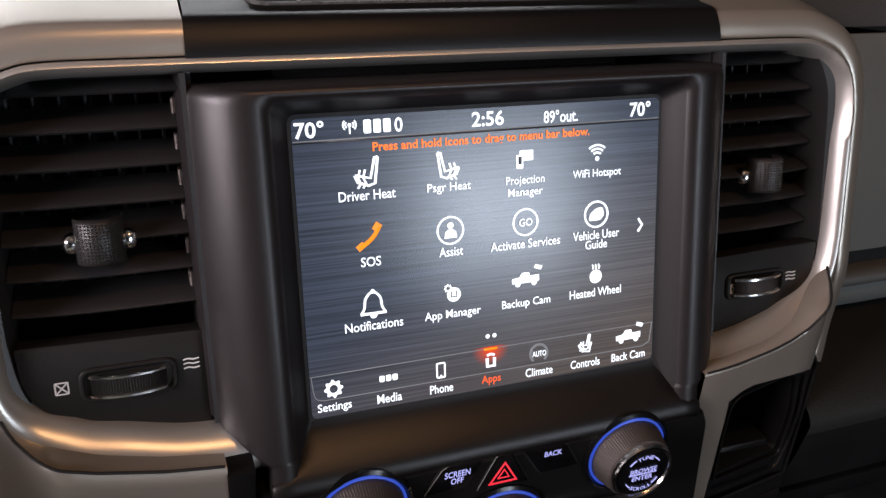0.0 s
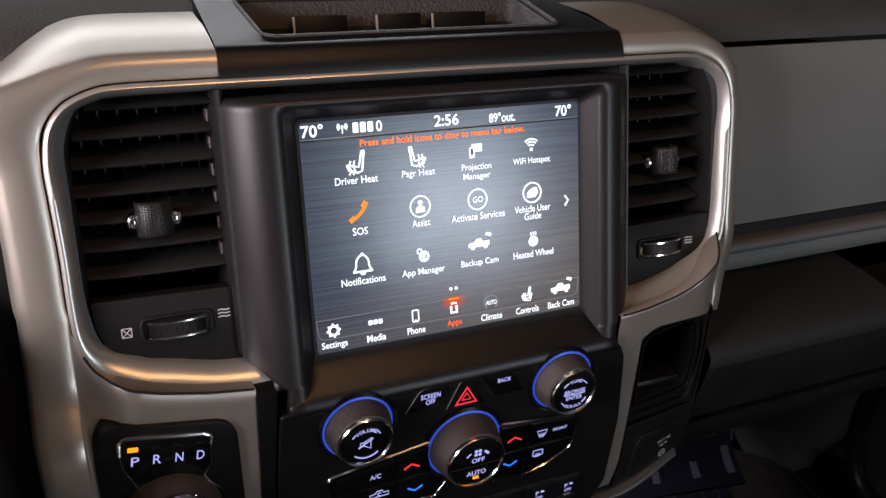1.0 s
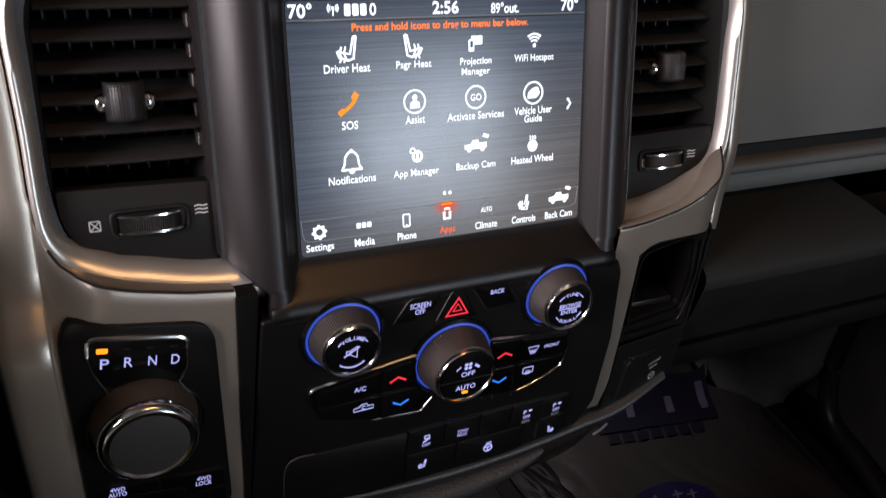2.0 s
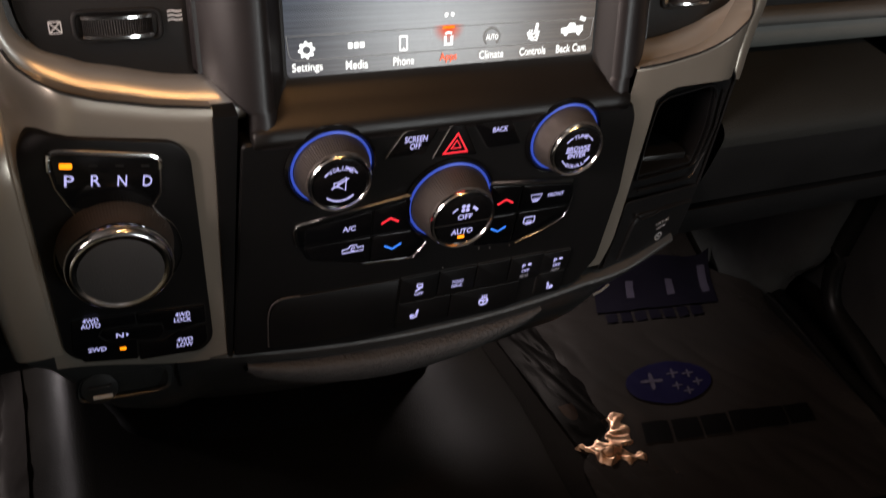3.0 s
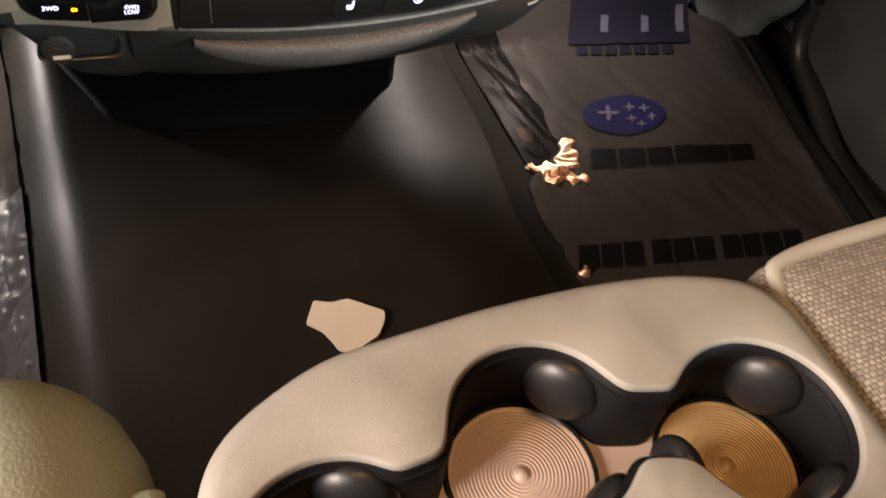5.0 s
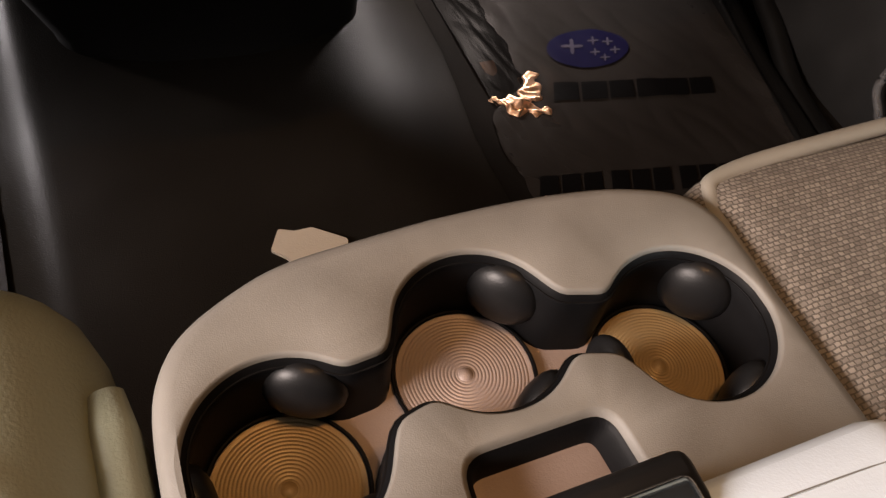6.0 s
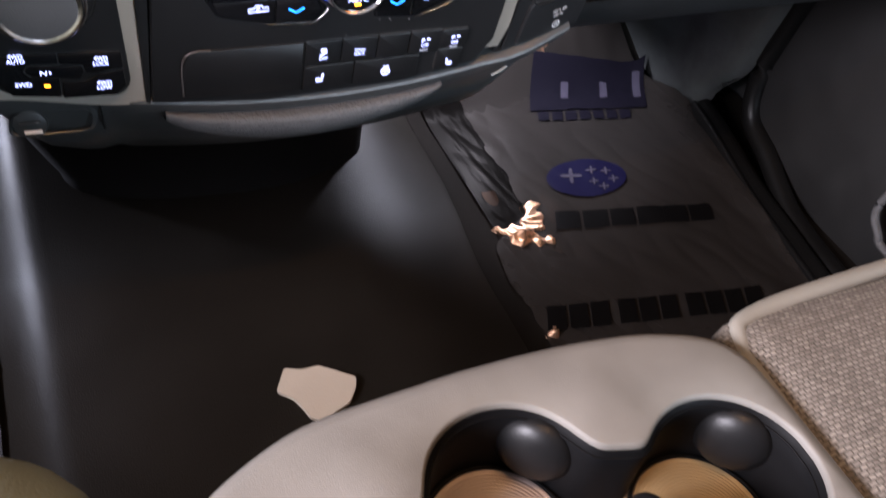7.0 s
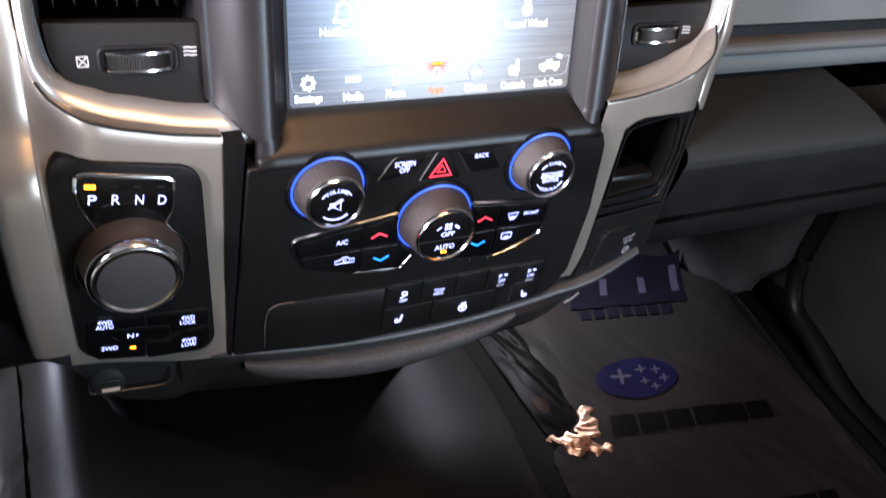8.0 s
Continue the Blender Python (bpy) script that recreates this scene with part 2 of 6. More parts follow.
def thing(name, m, label, category, group="", kind=""):
    ob = new(name)
    ob.empty_display_size = 0.02
    ob.matrix_world = m
    return tagged(ob, label, category, group, kind)


def part(name, bm, material_, parent, label="", at=None, smooth=35):
    if at is not None:
        bmesh.ops.transform(bm, matrix=at, verts=bm.verts)
    ob = new(name, finish(bm, material_, name, smooth))
    ob.parent = parent
    return tagged(ob, label)


def solo(name, bm, material_, m, label, category, kind="", group="", smooth=35):
    ob = new(name, finish(bm, material_, name, smooth))
    ob.matrix_world = m
    return tagged(ob, label, category, group, kind)


def box(x0, x1, y0, y1, z0, z1, r=0.0, seg=2):
    bm = bmesh.new()
    bmesh.ops.create_cube(bm, size=1)
    for v in bm.verts:
        v.co = Vector(((x0 + x1) / 2 + v.co.x * (x1 - x0), (y0 + y1) / 2 + v.co.y * (y1 - y0), (z0 + z1) / 2 + v.co.z * (z1 - z0)))
    if r:
        bmesh.ops.bevel(bm, geom=bm.edges[:], offset=r, segments=seg, profile=0.5, affect="EDGES", clamp_overlap=True)
    return bm


def rounded(points, r, seg=5):
    """The polygon with its corners rounded; r is one radius or one for each corner."""
    out, n = [], len(points)
    rs = r if isinstance(r, (list, tuple)) else [r] * n
    for i in range(n):
        p, a, b = Vector(points[i]), Vector(points[i - 1]), Vector(points[(i + 1) % n])
        u, w = (a - p), (b - p)
        k = min(rs[i], 0.48 * u.length, 0.48 * w.length)
        s, e = p + u.normalized() * k, p + w.normalized() * k
        for j in range(seg + 1):
            t = j / seg
            out.append(tuple((1 - t) ** 2 * s + 2 * t * (1 - t) * p + t * t * e))
    return out


def rect(x0, x1, y0, y1, r, seg=6):
    return rounded([(x0, y0), (x1, y0), (x1, y1), (x0, y1)], r, seg)


def loft(loops, closed=True, cap0=False, cap1=False):
    """Bridges loops of equally many 3D points."""
    bm = bmesh.new()
    rows = [[bm.verts.new(p) for p in loop] for loop in loops]
    n = len(rows[0])
    for a, b in zip(rows, rows[1:]):
        for i in range(n if closed else n - 1):
            j = (i + 1) % n
            bm.faces.new((a[i], a[j], b[j], b[i]))
    if cap0:
        bm.faces.new(rows[0][::-1])
    if cap1:
        bm.faces.new(rows[-1])
    return bm


def inset(points, d):
    """A closed outline moved inwards by d."""
    n, out = len(points), []
    area = sum(points[i][0] * points[(i + 1) % n][1] - points[(i + 1) % n][0] * points[i][1] for i in range(n))
    s = 1 if area > 0 else -1
    for i in range(n):
        a, b = Vector(points[i - 1]), Vector(points[(i + 1) % n])
        t = (b - a)
        if t.length < 1e-9:
            out.append(tuple(points[i]))
            continue
        t.normalize()
        out.append((points[i][0] - s * t.y * d, points[i][1] + s * t.x * d))
    return out


def slab(points, z0, z1, r=0.0006):
    """A plate from an outline, its front edge softened."""
    loops = [[(x, y, z0) for x, y in points], [(x, y, z1 - r) for x, y in points],
             [(x, y, z1 - r * 0.3) for x, y in inset(points, r * 0.3)], [(x, y, z1) for x, y in inset(points, r)]]
    return loft(loops, cap0=True, cap1=True)


def frame_ring(outer, inner, z0, z1, r=0.0005):
    loops = [[(x, y, z0) for x, y in outer], [(x, y, z1 - r) for x, y in outer], [(x, y, z1) for x, y in inset(outer, r)],
             [(x, y, z1) for x, y in inset(inner, -r)], [(x, y, z1 - r) for x, y in inner], [(x, y, z0) for x, y in inner]]
    return loft(loops)


def circle(x, y, r, n=40, a0=0.0, a1=360.0):
    full = abs(a1 - a0) >= 360
    k = n if full else n + 1
    return [(x + r * math.cos(radians(a0 + (a1 - a0) * i / n)), y + r * math.sin(radians(a0 + (a1 - a0) * i / n))) for i in range(k)]


def lathe(profile, x=0.0, y=0.0, n=48, teeth=None):
    """Turns (radius, height) pairs round the z axis through (x, y)."""
    loops = []
    for k, (r, z) in enumerate(profile):
        loops.append([(x + (r + (teeth[1] if teeth and k in teeth[2] and i % 2 else 0)) * math.cos(2 * math.pi * i / n),
                       y + (r + (teeth[1] if teeth and k in teeth[2] and i % 2 else 0)) * math.sin(2 * math.pi * i / n), z) for i in range(n)])
    return loft(loops, cap0=True, cap1=True)


def band(points, w, z0, z1, closed=False):
    """A flat stroke of width w along a line of 2D points."""
    n, left, right = len(points), [], []
    for i in range(n):
        a = Vector(points[i - 1] if closed or i else points[0])
        b = Vector(points[(i + 1) % n] if closed or i < n - 1 else points[-1])
        t = (b - a).normalized()
        p = Vector(points[i])
        left.append(p + Vector((-t.y, t.x)) * w / 2)
        right.append(p - Vector((-t.y, t.x)) * w / 2)
    bm = bmesh.new()
    vs = [[bm.verts.new((*q, z)) for q in (l, r) for z in (z0, z1)] for l, r in zip(left, right)]
    for i in range(n if closed else n - 1):
        a, b = vs[i], vs[(i + 1) % n]
        bm.faces.new((a[1], b[1], b[3], a[3]))
        bm.faces.new((a[0], b[0], b[1], a[1]))
        bm.faces.new((a[2], a[3], b[3], b[2]))
    return bm


def tube(points, r, n=8, closed=False, flat=1.0):
    """A round rod along 3D points."""
    loops, m = [], len(points)
    for i in range(m):
        a = Vector(points[i - 1] if closed or i else points[0])
        b = Vector(points[(i + 1) % m] if closed or i < m - 1 else points[-1])
        t = (b - a).normalized()
        u = t.cross(Vector((0, 0, 1)))
        u = u.normalized() if u.length > 1e-4 else Vector((1, 0, 0))
        w = t.cross(u).normalized()
        loops.append([tuple(Vector(points[i]) + r * (math.cos(2 * math.pi * k / n) * u + flat * math.sin(2 * math.pi * k / n) * w)) for k in range(n)])
    if closed:
        loops.append(loops[0])
        return loft(loops)
    return loft(loops, cap0=True, cap1=True)


def smooth_line(points, per=6, closed=False):
    """A Catmull-Rom line through points of any dimension."""
    n, out = len(points), []
    for i in range(n if closed else n - 1):
        p = [np.array(points[k % n] if closed else points[min(max(k, 0), n - 1)], float) for k in range(i - 1, i + 3)]
        for j in range(per):
            t = j / per
            out.append(tuple(0.5 * (2 * p[1] + (p[2] - p[0]) * t + (2 * p[0] - 5 * p[1] + 4 * p[2] - p[3]) * t * t
                                    + (3 * p[1] - p[0] - 3 * p[2] + p[3]) * t ** 3)))
    if not closed:
        out.append(tuple(points[-1]))
    return out


def join(*bms):
    out = bmesh.new()
    for b in bms:
        me = bpy.data.meshes.new("tmp")
        b.to_mesh(me)
        b.free()
        out.from_mesh(me)
        bpy.data.meshes.remove(me)
    return out


def lettering(body, x, y, z, width, height=None, bold=0.0, turn=0.0, depth=0.0001):
    """Words in the built-in font, centred, fitted to a width (and a height)."""
    cu = bpy.data.curves.new("tmp", "FONT")
    cu.body, cu.align_x, cu.resolution_u, cu.offset = body, "CENTER", 3, bold
    cu.space_line = 0.85
    ob = bpy.data.objects.new("tmp", cu)
    scene.collection.objects.link(ob)
    bpy.context.view_layer.update()
    me = bpy.data.meshes.new_from_object(ob.evaluated_get(bpy.context.evaluated_depsgraph_get()))
    bm = bmesh.new()
    bm.from_mesh(me)
    bpy.data.objects.remove(ob)
    bpy.data.curves.remove(cu)
    bpy.data.meshes.remove(me)
    xs, ys = [v.co.x for v in bm.verts], [v.co.y for v in bm.verts]
    sx = width / (max(xs) - min(xs))
    sy = height / (max(ys) - min(ys)) if height else sx
    cx, cy = (max(xs) + min(xs)) / 2, (max(ys) + min(ys)) / 2
    c, s = math.cos(radians(turn)), math.sin(radians(turn))
    for v in bm.verts:
        a, b = (v.co.x - cx) * sx, (v.co.y - cy) * sy
        v.co = Vector((x + c * a - s * b, y + s * a + c * b, z + depth))
    return bm


def flat_poly(points, z):
    bm = bmesh.new()
    bm.faces.new([bm.verts.new((x, y, z)) for x, y in points])
    return bm


def spun(points, x, y, turn=0.0, size=1.0):
    c, s = math.cos(radians(turn)), math.sin(radians(turn))
    return [(x + size * (c * a - s * b), y + size * (s * a + c * b)) for a, b in points]


def lerp(a, b, t):
    return a + (b - a) * t


def step(a, b, v):
    t = min(1, max(0, (v - a) / (b - a)))
    return t * t * (3 - 2 * t)

# ---- setting: cab shell and floor ----


def floor_z(x, y):
    tunnel = 0.053 + 0.11 * step(0.20, 0.55, y)
    if x > 0:
        t = min(1, max(0, (x - 0.085) / 0.195))
        fall = 1 - 0.6 * t * t - 0.4 * step(0, 1, t)
    else:
        fall = 1 - step(0.228, 0.318, -x)
    return -0.02 + tunnel * fall + 0.42 * step(0.40, 0.80, y)


def sheet(x0, x1, y0, y1, nx, ny, zf):
    return loft([[(lerp(x0, x1, i / nx), lerp(y0, y1, j / ny), zf(lerp(x0, x1, i / nx), lerp(y0, y1, j / ny))) for i in range(nx + 1)]
                 for j in range(ny + 1)], closed=False)


I4 = Matrix.Identity(4)
solo("floor", sheet(-0.95, 0.86, -2.3, 0.85, 181, 260, floor_z), RUBBER, I4, "black rubber cab floor with a raised tunnel", "floor", "structure", smooth=180)
solo("ceiling", box(-0.95, 0.9, -2.3, 0.30, 1.18, 1.22, 0.01), HEADLINER, I4, "grey cloth headliner", "ceiling", "structure")
solo("wall_rear", box(-0.95, 0.9, -2.36, -2.3, -0.05, 1.22), HEADLINER, I4, "grey trimmed cab rear wall", "wall", "structure")
for side, name in ((-0.98, "wall_left"), (0.90, "wall_right")):
    cuts = [box(side - 0.03, side + 0.03, -2.3 if side < 0 else -1.0, 0.85, -0.05, 0.62), box(side - 0.03, side + 0.03, -2.3, 0.30, 1.10, 1.2),
            box(side - 0.03, side + 0.03, -2.3, -2.1, 0.62, 1.10), box(side - 0.03, side + 0.03, -0.98, -0.86, 0.62, 1.10)]
    solo(name, join(*cuts), DOORGREY, I4, "dark vinyl cab side with window openings", "wall", "structure")
solo("wall_front", box(-0.95, 0.9, 0.85, 0.9, -0.05, 0.73), CARPET, I4, "dark bulkhead under the windscreen", "wall", "structure")

# ---- dashboard ----
DASH = thing("dashboard", pose(0, 0.1, 0.3), "dark grey grained vinyl truck dashboard with a ribbed passenger panel", "dashboard")
TOD = pose(0, -0.1, -0.3)


def along_x(profile, x0, x1, n=2, bow=0.0):
    return loft([[(lerp(x0, x1, i / n), y - bow * (i / n) ** 2, z) for y, z in profile] for i in range(n + 1)], closed=False)


PAD = smooth_line([(0.85, 0.70), (0.5, 0.735), (0.2, 0.732), (0.11, 0.722), (0.08, 0.708), (0.073, 0.695)], 5)
PAD_MID = smooth_line([(0.85, 0.70), (0.5, 0.735), (0.2, 0.733), (0.145, 0.731), (0.132, 0.724), (0.130, 0.69)], 5)
part("upper_pad", along_x(PAD, -0.95, -0.118, 4), PADGRAIN, DASH, "dark grained top pad", TOD)
part("upper_pad", along_x(PAD_MID, -0.118, 0.114, 4), PADGRAIN, DASH, "dark grained top pad", TOD)
part("upper_pad", along_x(PAD, 0.114, 0.86, 4), PADGRAIN, DASH, "dark grained top pad", TOD)
PANEL = smooth_line([(0.076, 0.6895), (0.070, 0.687), (0.062, 0.64), (0.060, 0.60), (0.066, 0.5515)], 4)
part("passenger_panel", along_x(PANEL, 0.19, 0.86, 4), GREYGRAIN, DASH, "grey grained passenger panel", TOD)
part("shadow_groove", along_x([(0.066, 0.5515), (0.072, 0.548), (0.072, 0.538)], 0.19, 0.86), SOFTBLACK, DASH, "", TOD)
part("trim_strip", along_x([(0.072, 0.5395)] + smooth_line([(0.062, 0.539), (0.0575, 0.5365), (0.0575, 0.5315), (0.062, 0.528)], 3) + [(0.072, 0.527)], 0.19, 0.86), STRIP, DASH,
     "lighter grey trim strip", TOD)
part("lower_band", along_x(smooth_line([(0.064, 0.528), (0.064, 0.520), (0.070, 0.510), (0.085, 0.505)], 3), 0.19, 0.86), GREYGRAIN, DASH, "grey grained band", TOD)
SHELF = [(0.085, 0.507)] + smooth_line([(0.07, 0.504), (0.03, 0.497), (0.006, 0.489), (-0.003, 0.480), (-0.002, 0.470)], 5)
NOTCH = [(0.085, 0.480)] + smooth_line([(0.07, 0.476), (0.03, 0.474), (0.016, 0.476), (0.006, 0.482), (-0.003, 0.478), (-0.002, 0.470)], 4)
part("shelf", along_x(SHELF, 0.207, 0.41), DARKGRAIN, DASH, "grained shelf edge", TOD)
part("shelf_hollow", along_x(NOTCH, 0.43, 0.86), DARKGRAIN, DASH, "hollow in the shelf", TOD)
k = len(SHELF)
part("hollow_end", loft([[(0.41, *p) for p in SHELF], [(0.43, *SHELF[min(i, k - 1)]) if i > 16 else (0.43, SHELF[i][0], SHELF[i][1] - 0.026 * step(-0.002, 0.02, SHELF[i][0])) for i in range(k)]], closed=False),
     DARKGRAIN, DASH, "", TOD)
part("hinge_bar", box(0.445, 0.56, 0.02, 0.034, 0.492, 0.498, 0.002), STRIP, DASH, "slim grey bar over the hollow", TOD)
LOWER = smooth_line([(-0.002, 0.471), (0.004, 0.45), (0.014, 0.425), (0.018, 0.416)], 4)
part("glove_box_door", along_x(LOWER, 0.207, 0.86), SOFTBLACK, DASH, "black glove box face", TOD)
part("knee_panel", along_x([(0.026, 0.416), (0.030, 0.409)] + smooth_line([(0.020, 0.409), (0.028, 0.392), (0.045, 0.371), (0.065, 0.359), (0.09, 0.355), (0.2, 0.36), (0.85, 0.38)], 4), 0.195, 0.86),
     SOFTBLACK, DASH, "black panel over the footwell", TOD)
# a block added out of view to keep the left lamp off the lower wing
part("side_light_block", along_x(smooth_line([(0.07, 0.602), (-0.05, 0.598), (-0.10, 0.55), (-0.11, 0.48), (-0.09, 0.40), (-0.03, 0.34), (0.09, 0.31)], 5), -0.95, -0.290), SOFTBLACK, DASH, "added black block that shades the surround's lower left", TOD)
part("driver_panel", along_x(smooth_line([(0.09, 0.70), (0.06, 0.6), (0.03, 0.5), (0.04, 0.40), (0.08, 0.34), (0.3, 0.30), (0.85, 0.3)], 5), -0.95, -0.205), SOFTBLACK, DASH,
     "black driver side knee panel", TOD)

# ---- centre stack: silver surround ----
STACK = thing("centre_stack_surround", SF, "satin silver plastic centre stack surround with a bright vent moulding", "dashboard trim")
HALF = [(-0.1070, -0.0815), (-0.124, -0.0805), (-0.1426, -0.0785), (-0.164, -0.0735), (-0.1800, -0.0672), (-0.1950, -0.0545), (-0.2030, -0.0385), (-0.2065, -0.019), (-0.2075, 0.010),
        (-0.2082, 0.036), (-0.2083, 0.054), (-0.2050, 0.070), (-0.1968, 0.0805), (-0.1850, 0.0862), (-0.1725, 0.0885), (-0.140, 0.0888), (-0.07, 0.0888)]
HALF_LEFT = HALF[:4] + [(-0.1815, -0.0692), (-0.1965, -0.0588), (-0.2050, -0.0440), (-0.2075, -0.0240)] + HALF[8:]
ARCH = smooth_line(HALF_LEFT + [(0, 0.0889)] + [(-x, y) for x, y in HALF[::-1]], 5)


def side_depth(x, y):
    """The depth of the rolled outer sides at a height."""
    return lerp(0.0085 - 0.268 * (-0.09 - y), -0.007, step(-0.098, -0.060, y) if x < 0 else step(-0.140, -0.095, y))


def s_depth(x, y):
    """How far the silver face stands out: a plane leaning out below the moulding, rolling back at the outer sides."""
    return lerp(0.0085 - 0.268 * (-0.09 - y), side_depth(x, y), step(0.183, 0.210, abs(x)))


def moved(path, wf, d):
    """The open arch moved inwards by wf(point) and set at depth d(point)."""
    out, n = [], len(path)
    for i, p in enumerate(path):
        a, b = Vector(path[max(i - 1, 0)]), Vector(path[min(i + 1, n - 1)])
        t = (b - a).normalized()
        w = wf(*p)
        out.append((p[0] + t.y * w, p[1] - t.x * w, d(*p)))
    return out


def lip(x, y):
    """The width of the vent moulding: narrow on top, wide below."""
    return lerp(0.0075, 0.0185, step(-0.03, -0.07, y)) if y < 0 else lerp(0.0075, 0.0055, step(0.03, 0.08, y))


def at_depth(d):
    return lambda x, y: -0.004 + d + 0.006 * step(-0.05, -0.085, y)


ring_loops = [moved(ARCH, lambda x, y: -0.0006, at_depth(-0.010)), moved(ARCH, lambda x, y: -0.0002, at_depth(-0.0012)),
              moved(ARCH, lambda x, y: 0.10 * lip(x, y), at_depth(0.0006)), moved(ARCH, lambda x, y: 0.35 * lip(x, y), at_depth(0.0010)),
              moved(ARCH, lambda x, y: 0.62 * lip(x, y), at_depth(-0.0012)), moved(ARCH, lambda x, y: 0.86 * lip(x, y), at_depth(-0.0052)),
              moved(ARCH, lambda x, y: 1.0 * lip(x, y), at_depth(-0.0100)), moved(ARCH, lambda x, y: 1.02 * lip(x, y), at_depth(-0.030))]
part("vent_moulding", loft(ring_loops, closed=False, cap0=False), RING, STACK, "bright satin metal moulding round the vents", smooth=60)
# the arch and its roll towards the back
up = [i for i, p in enumerate(ARCH) if p[1] > -0.018]
ARM = [ARCH[i] for i in range(up[0], up[-1] + 1)]


def roll(o, top, d, path):
    """A loop of the arch moved outwards by o at the sides and by top along the top, at depth d."""
    return moved(path, lambda x, y: -lerp(o * (1.0 if x < 0 else 0.58), top, step(0.060, 0.0885, y)) - (0.5 if x < 0 else 0.0) * o * (4 * step(0.045, 0.0885, y) * (1 - step(0.045, 0.0885, y))) ** 2, lambda x, y: d + side_depth(x, y) + 0.007 - (0.10 * max(0, x - 0.118) * step(-0.03, -0.08, y)))


LEFT_ARM = smooth_line([(-0.2042, -0.2010), (-0.2052, -0.190), (-0.2062, -0.170), (-0.2070, -0.14), (-0.2076, -0.09), (-0.2073, -0.045), (-0.2066, -0.0230)], 5) + [p for p in ARM if p[0] < -0.123] + [(-0.1222, 0.0888)]
RIGHT_ARM = [(0.1222, 0.0888)] + [p for p in ARM if p[0] > 0.123] + smooth_line([(0.2066, -0.0230), (0.2067, -0.045), (0.2059, -0.066), (0.2044, -0.080), (0.2020, -0.0905)], 5)
ARM_LOOPS = [(0.0008, 0.0008, -0.016), (0.0012, 0.0012, -0.0066), (0.0024, 0.0024, -0.0058), (0.0100, 0.0090, -0.0064), (0.0175, 0.0132, -0.0078), (0.0222, 0.0146, -0.0100), (0.0245, 0.0160, -0.0135),
             (0.0262, 0.0215, -0.026), (0.0270, 0.0285, -0.045), (0.0272, 0.0372, -0.080), (0.0272, 0.0380, -0.088), (0.0272, 0.030, -0.10), (0.0272, 0.020, -0.20)]
for side_path in (LEFT_ARM, RIGHT_ARM):
    part("arch", loft([roll(*v, side_path) for v in ARM_LOOPS], closed=False), SILVER, STACK, "", smooth=60)


def plate(xl, xr, ytop, ybot, n=22, tilt=0.0, sink=0.0):
    """A lower wing of the surround between the moulding and the bottom edge."""
    bm = bmesh.new()
    rows = []
    for j in range(n + 1):
        v = j / n
        row = []
        for i in range(15):
            u = i / 14
            yy = lerp(ytop(lerp(xl(-0.07), xr(-0.07), u)), ybot(lerp(xl(-0.2), xr(-0.2), u)), v)
            x = lerp(xl(yy), xr(yy), u)
            row.append(bm.verts.new((x, yy, s_depth(x, yy) - sink * step(-0.11, -0.095, yy) - tilt * max(0, x - 0.118))))
        rows.append(row)
    for a, b in zip(rows, rows[1:]):
        for i in range(len(a) - 1):
            bm.faces.new((a[i], a[i + 1], b[i + 1], b[i]))
    crest = rows[0]
    back_ = [bm.verts.new((v.co.x, v.co.y + 0.0012, v.co.z - 0.0008)) for v in crest]
    deep = [bm.verts.new((v.co.x, v.co.y + 0.0018, min(v.co.z - 0.004, -0.012))) for v in crest]
    for i in range(14):
        bm.faces.new((back_[i], back_[i + 1], crest[i + 1], crest[i]))
        bm.faces.new((deep[i], deep[i + 1], back_[i + 1], back_[i]))
    ends = rows[-1]
    low = [bm.verts.new((v.co.x, v.co.y - 0.002, v.co.z - 0.03)) for v in ends]
    for i in range(len(ends) - 1):
        bm.faces.new((ends[i], ends[i + 1], low[i + 1], low[i]))
    return bm


def ring_mid(x):
    """The upper edge of the silver face under the moulding."""
    if x < 0:
        return float(np.interp(-x, (0.124, 0.147, 0.171, 0.183, 0.193, 0.2005, 0.2065, 0.209), (-0.0728, -0.0697, -0.0644, -0.0604, -0.0560, -0.0512, -0.0405, -0.026)))
    return float(np.interp(x, (0.11, 0.13, 0.1525, 0.164, 0.1755, 0.188, 0.197, 0.208), (-0.0728, -0.0714, -0.0678, -0.0646, -0.0593, -0.0475, -0.037, -0.024)))


part("left_wing", plate(lambda y: -0.2098, lambda y: lerp(-0.1237, -0.1222, step(-0.07, -0.22, y)), ring_mid, lambda x: lerp(-0.2110, -0.2265, step(-0.215, -0.128, x))), SILVER, STACK, smooth=60)
part("right_wing", plate(lambda y: 0.1085, lambda y: lerp(0.2098, 0.2040, step(-0.078, -0.103, y)), ring_mid, lambda x: lerp(lerp(-0.0965, -0.0865, step(0.121, 0.142, x)), -0.098, step(0.194, 0.206, x)), tilt=0.10), SILVER, STACK, smooth=60)
part("right_strip", plate(lambda y: lerp(lerp(0.1095, 0.1203, step(-0.066, -0.150, y)), 0.1080, step(-0.185, -0.226, y)), lambda y: lerp(lerp(0.1300, 0.1305, step(-0.095, -0.16, y)), 0.1230, step(-0.19, -0.226, y)), lambda x: -0.0900, lambda x: lerp(-0.2155, -0.213, step(0.10, 0.12, x)), tilt=0.10, sink=0.0005), SILVER, STACK, smooth=60)

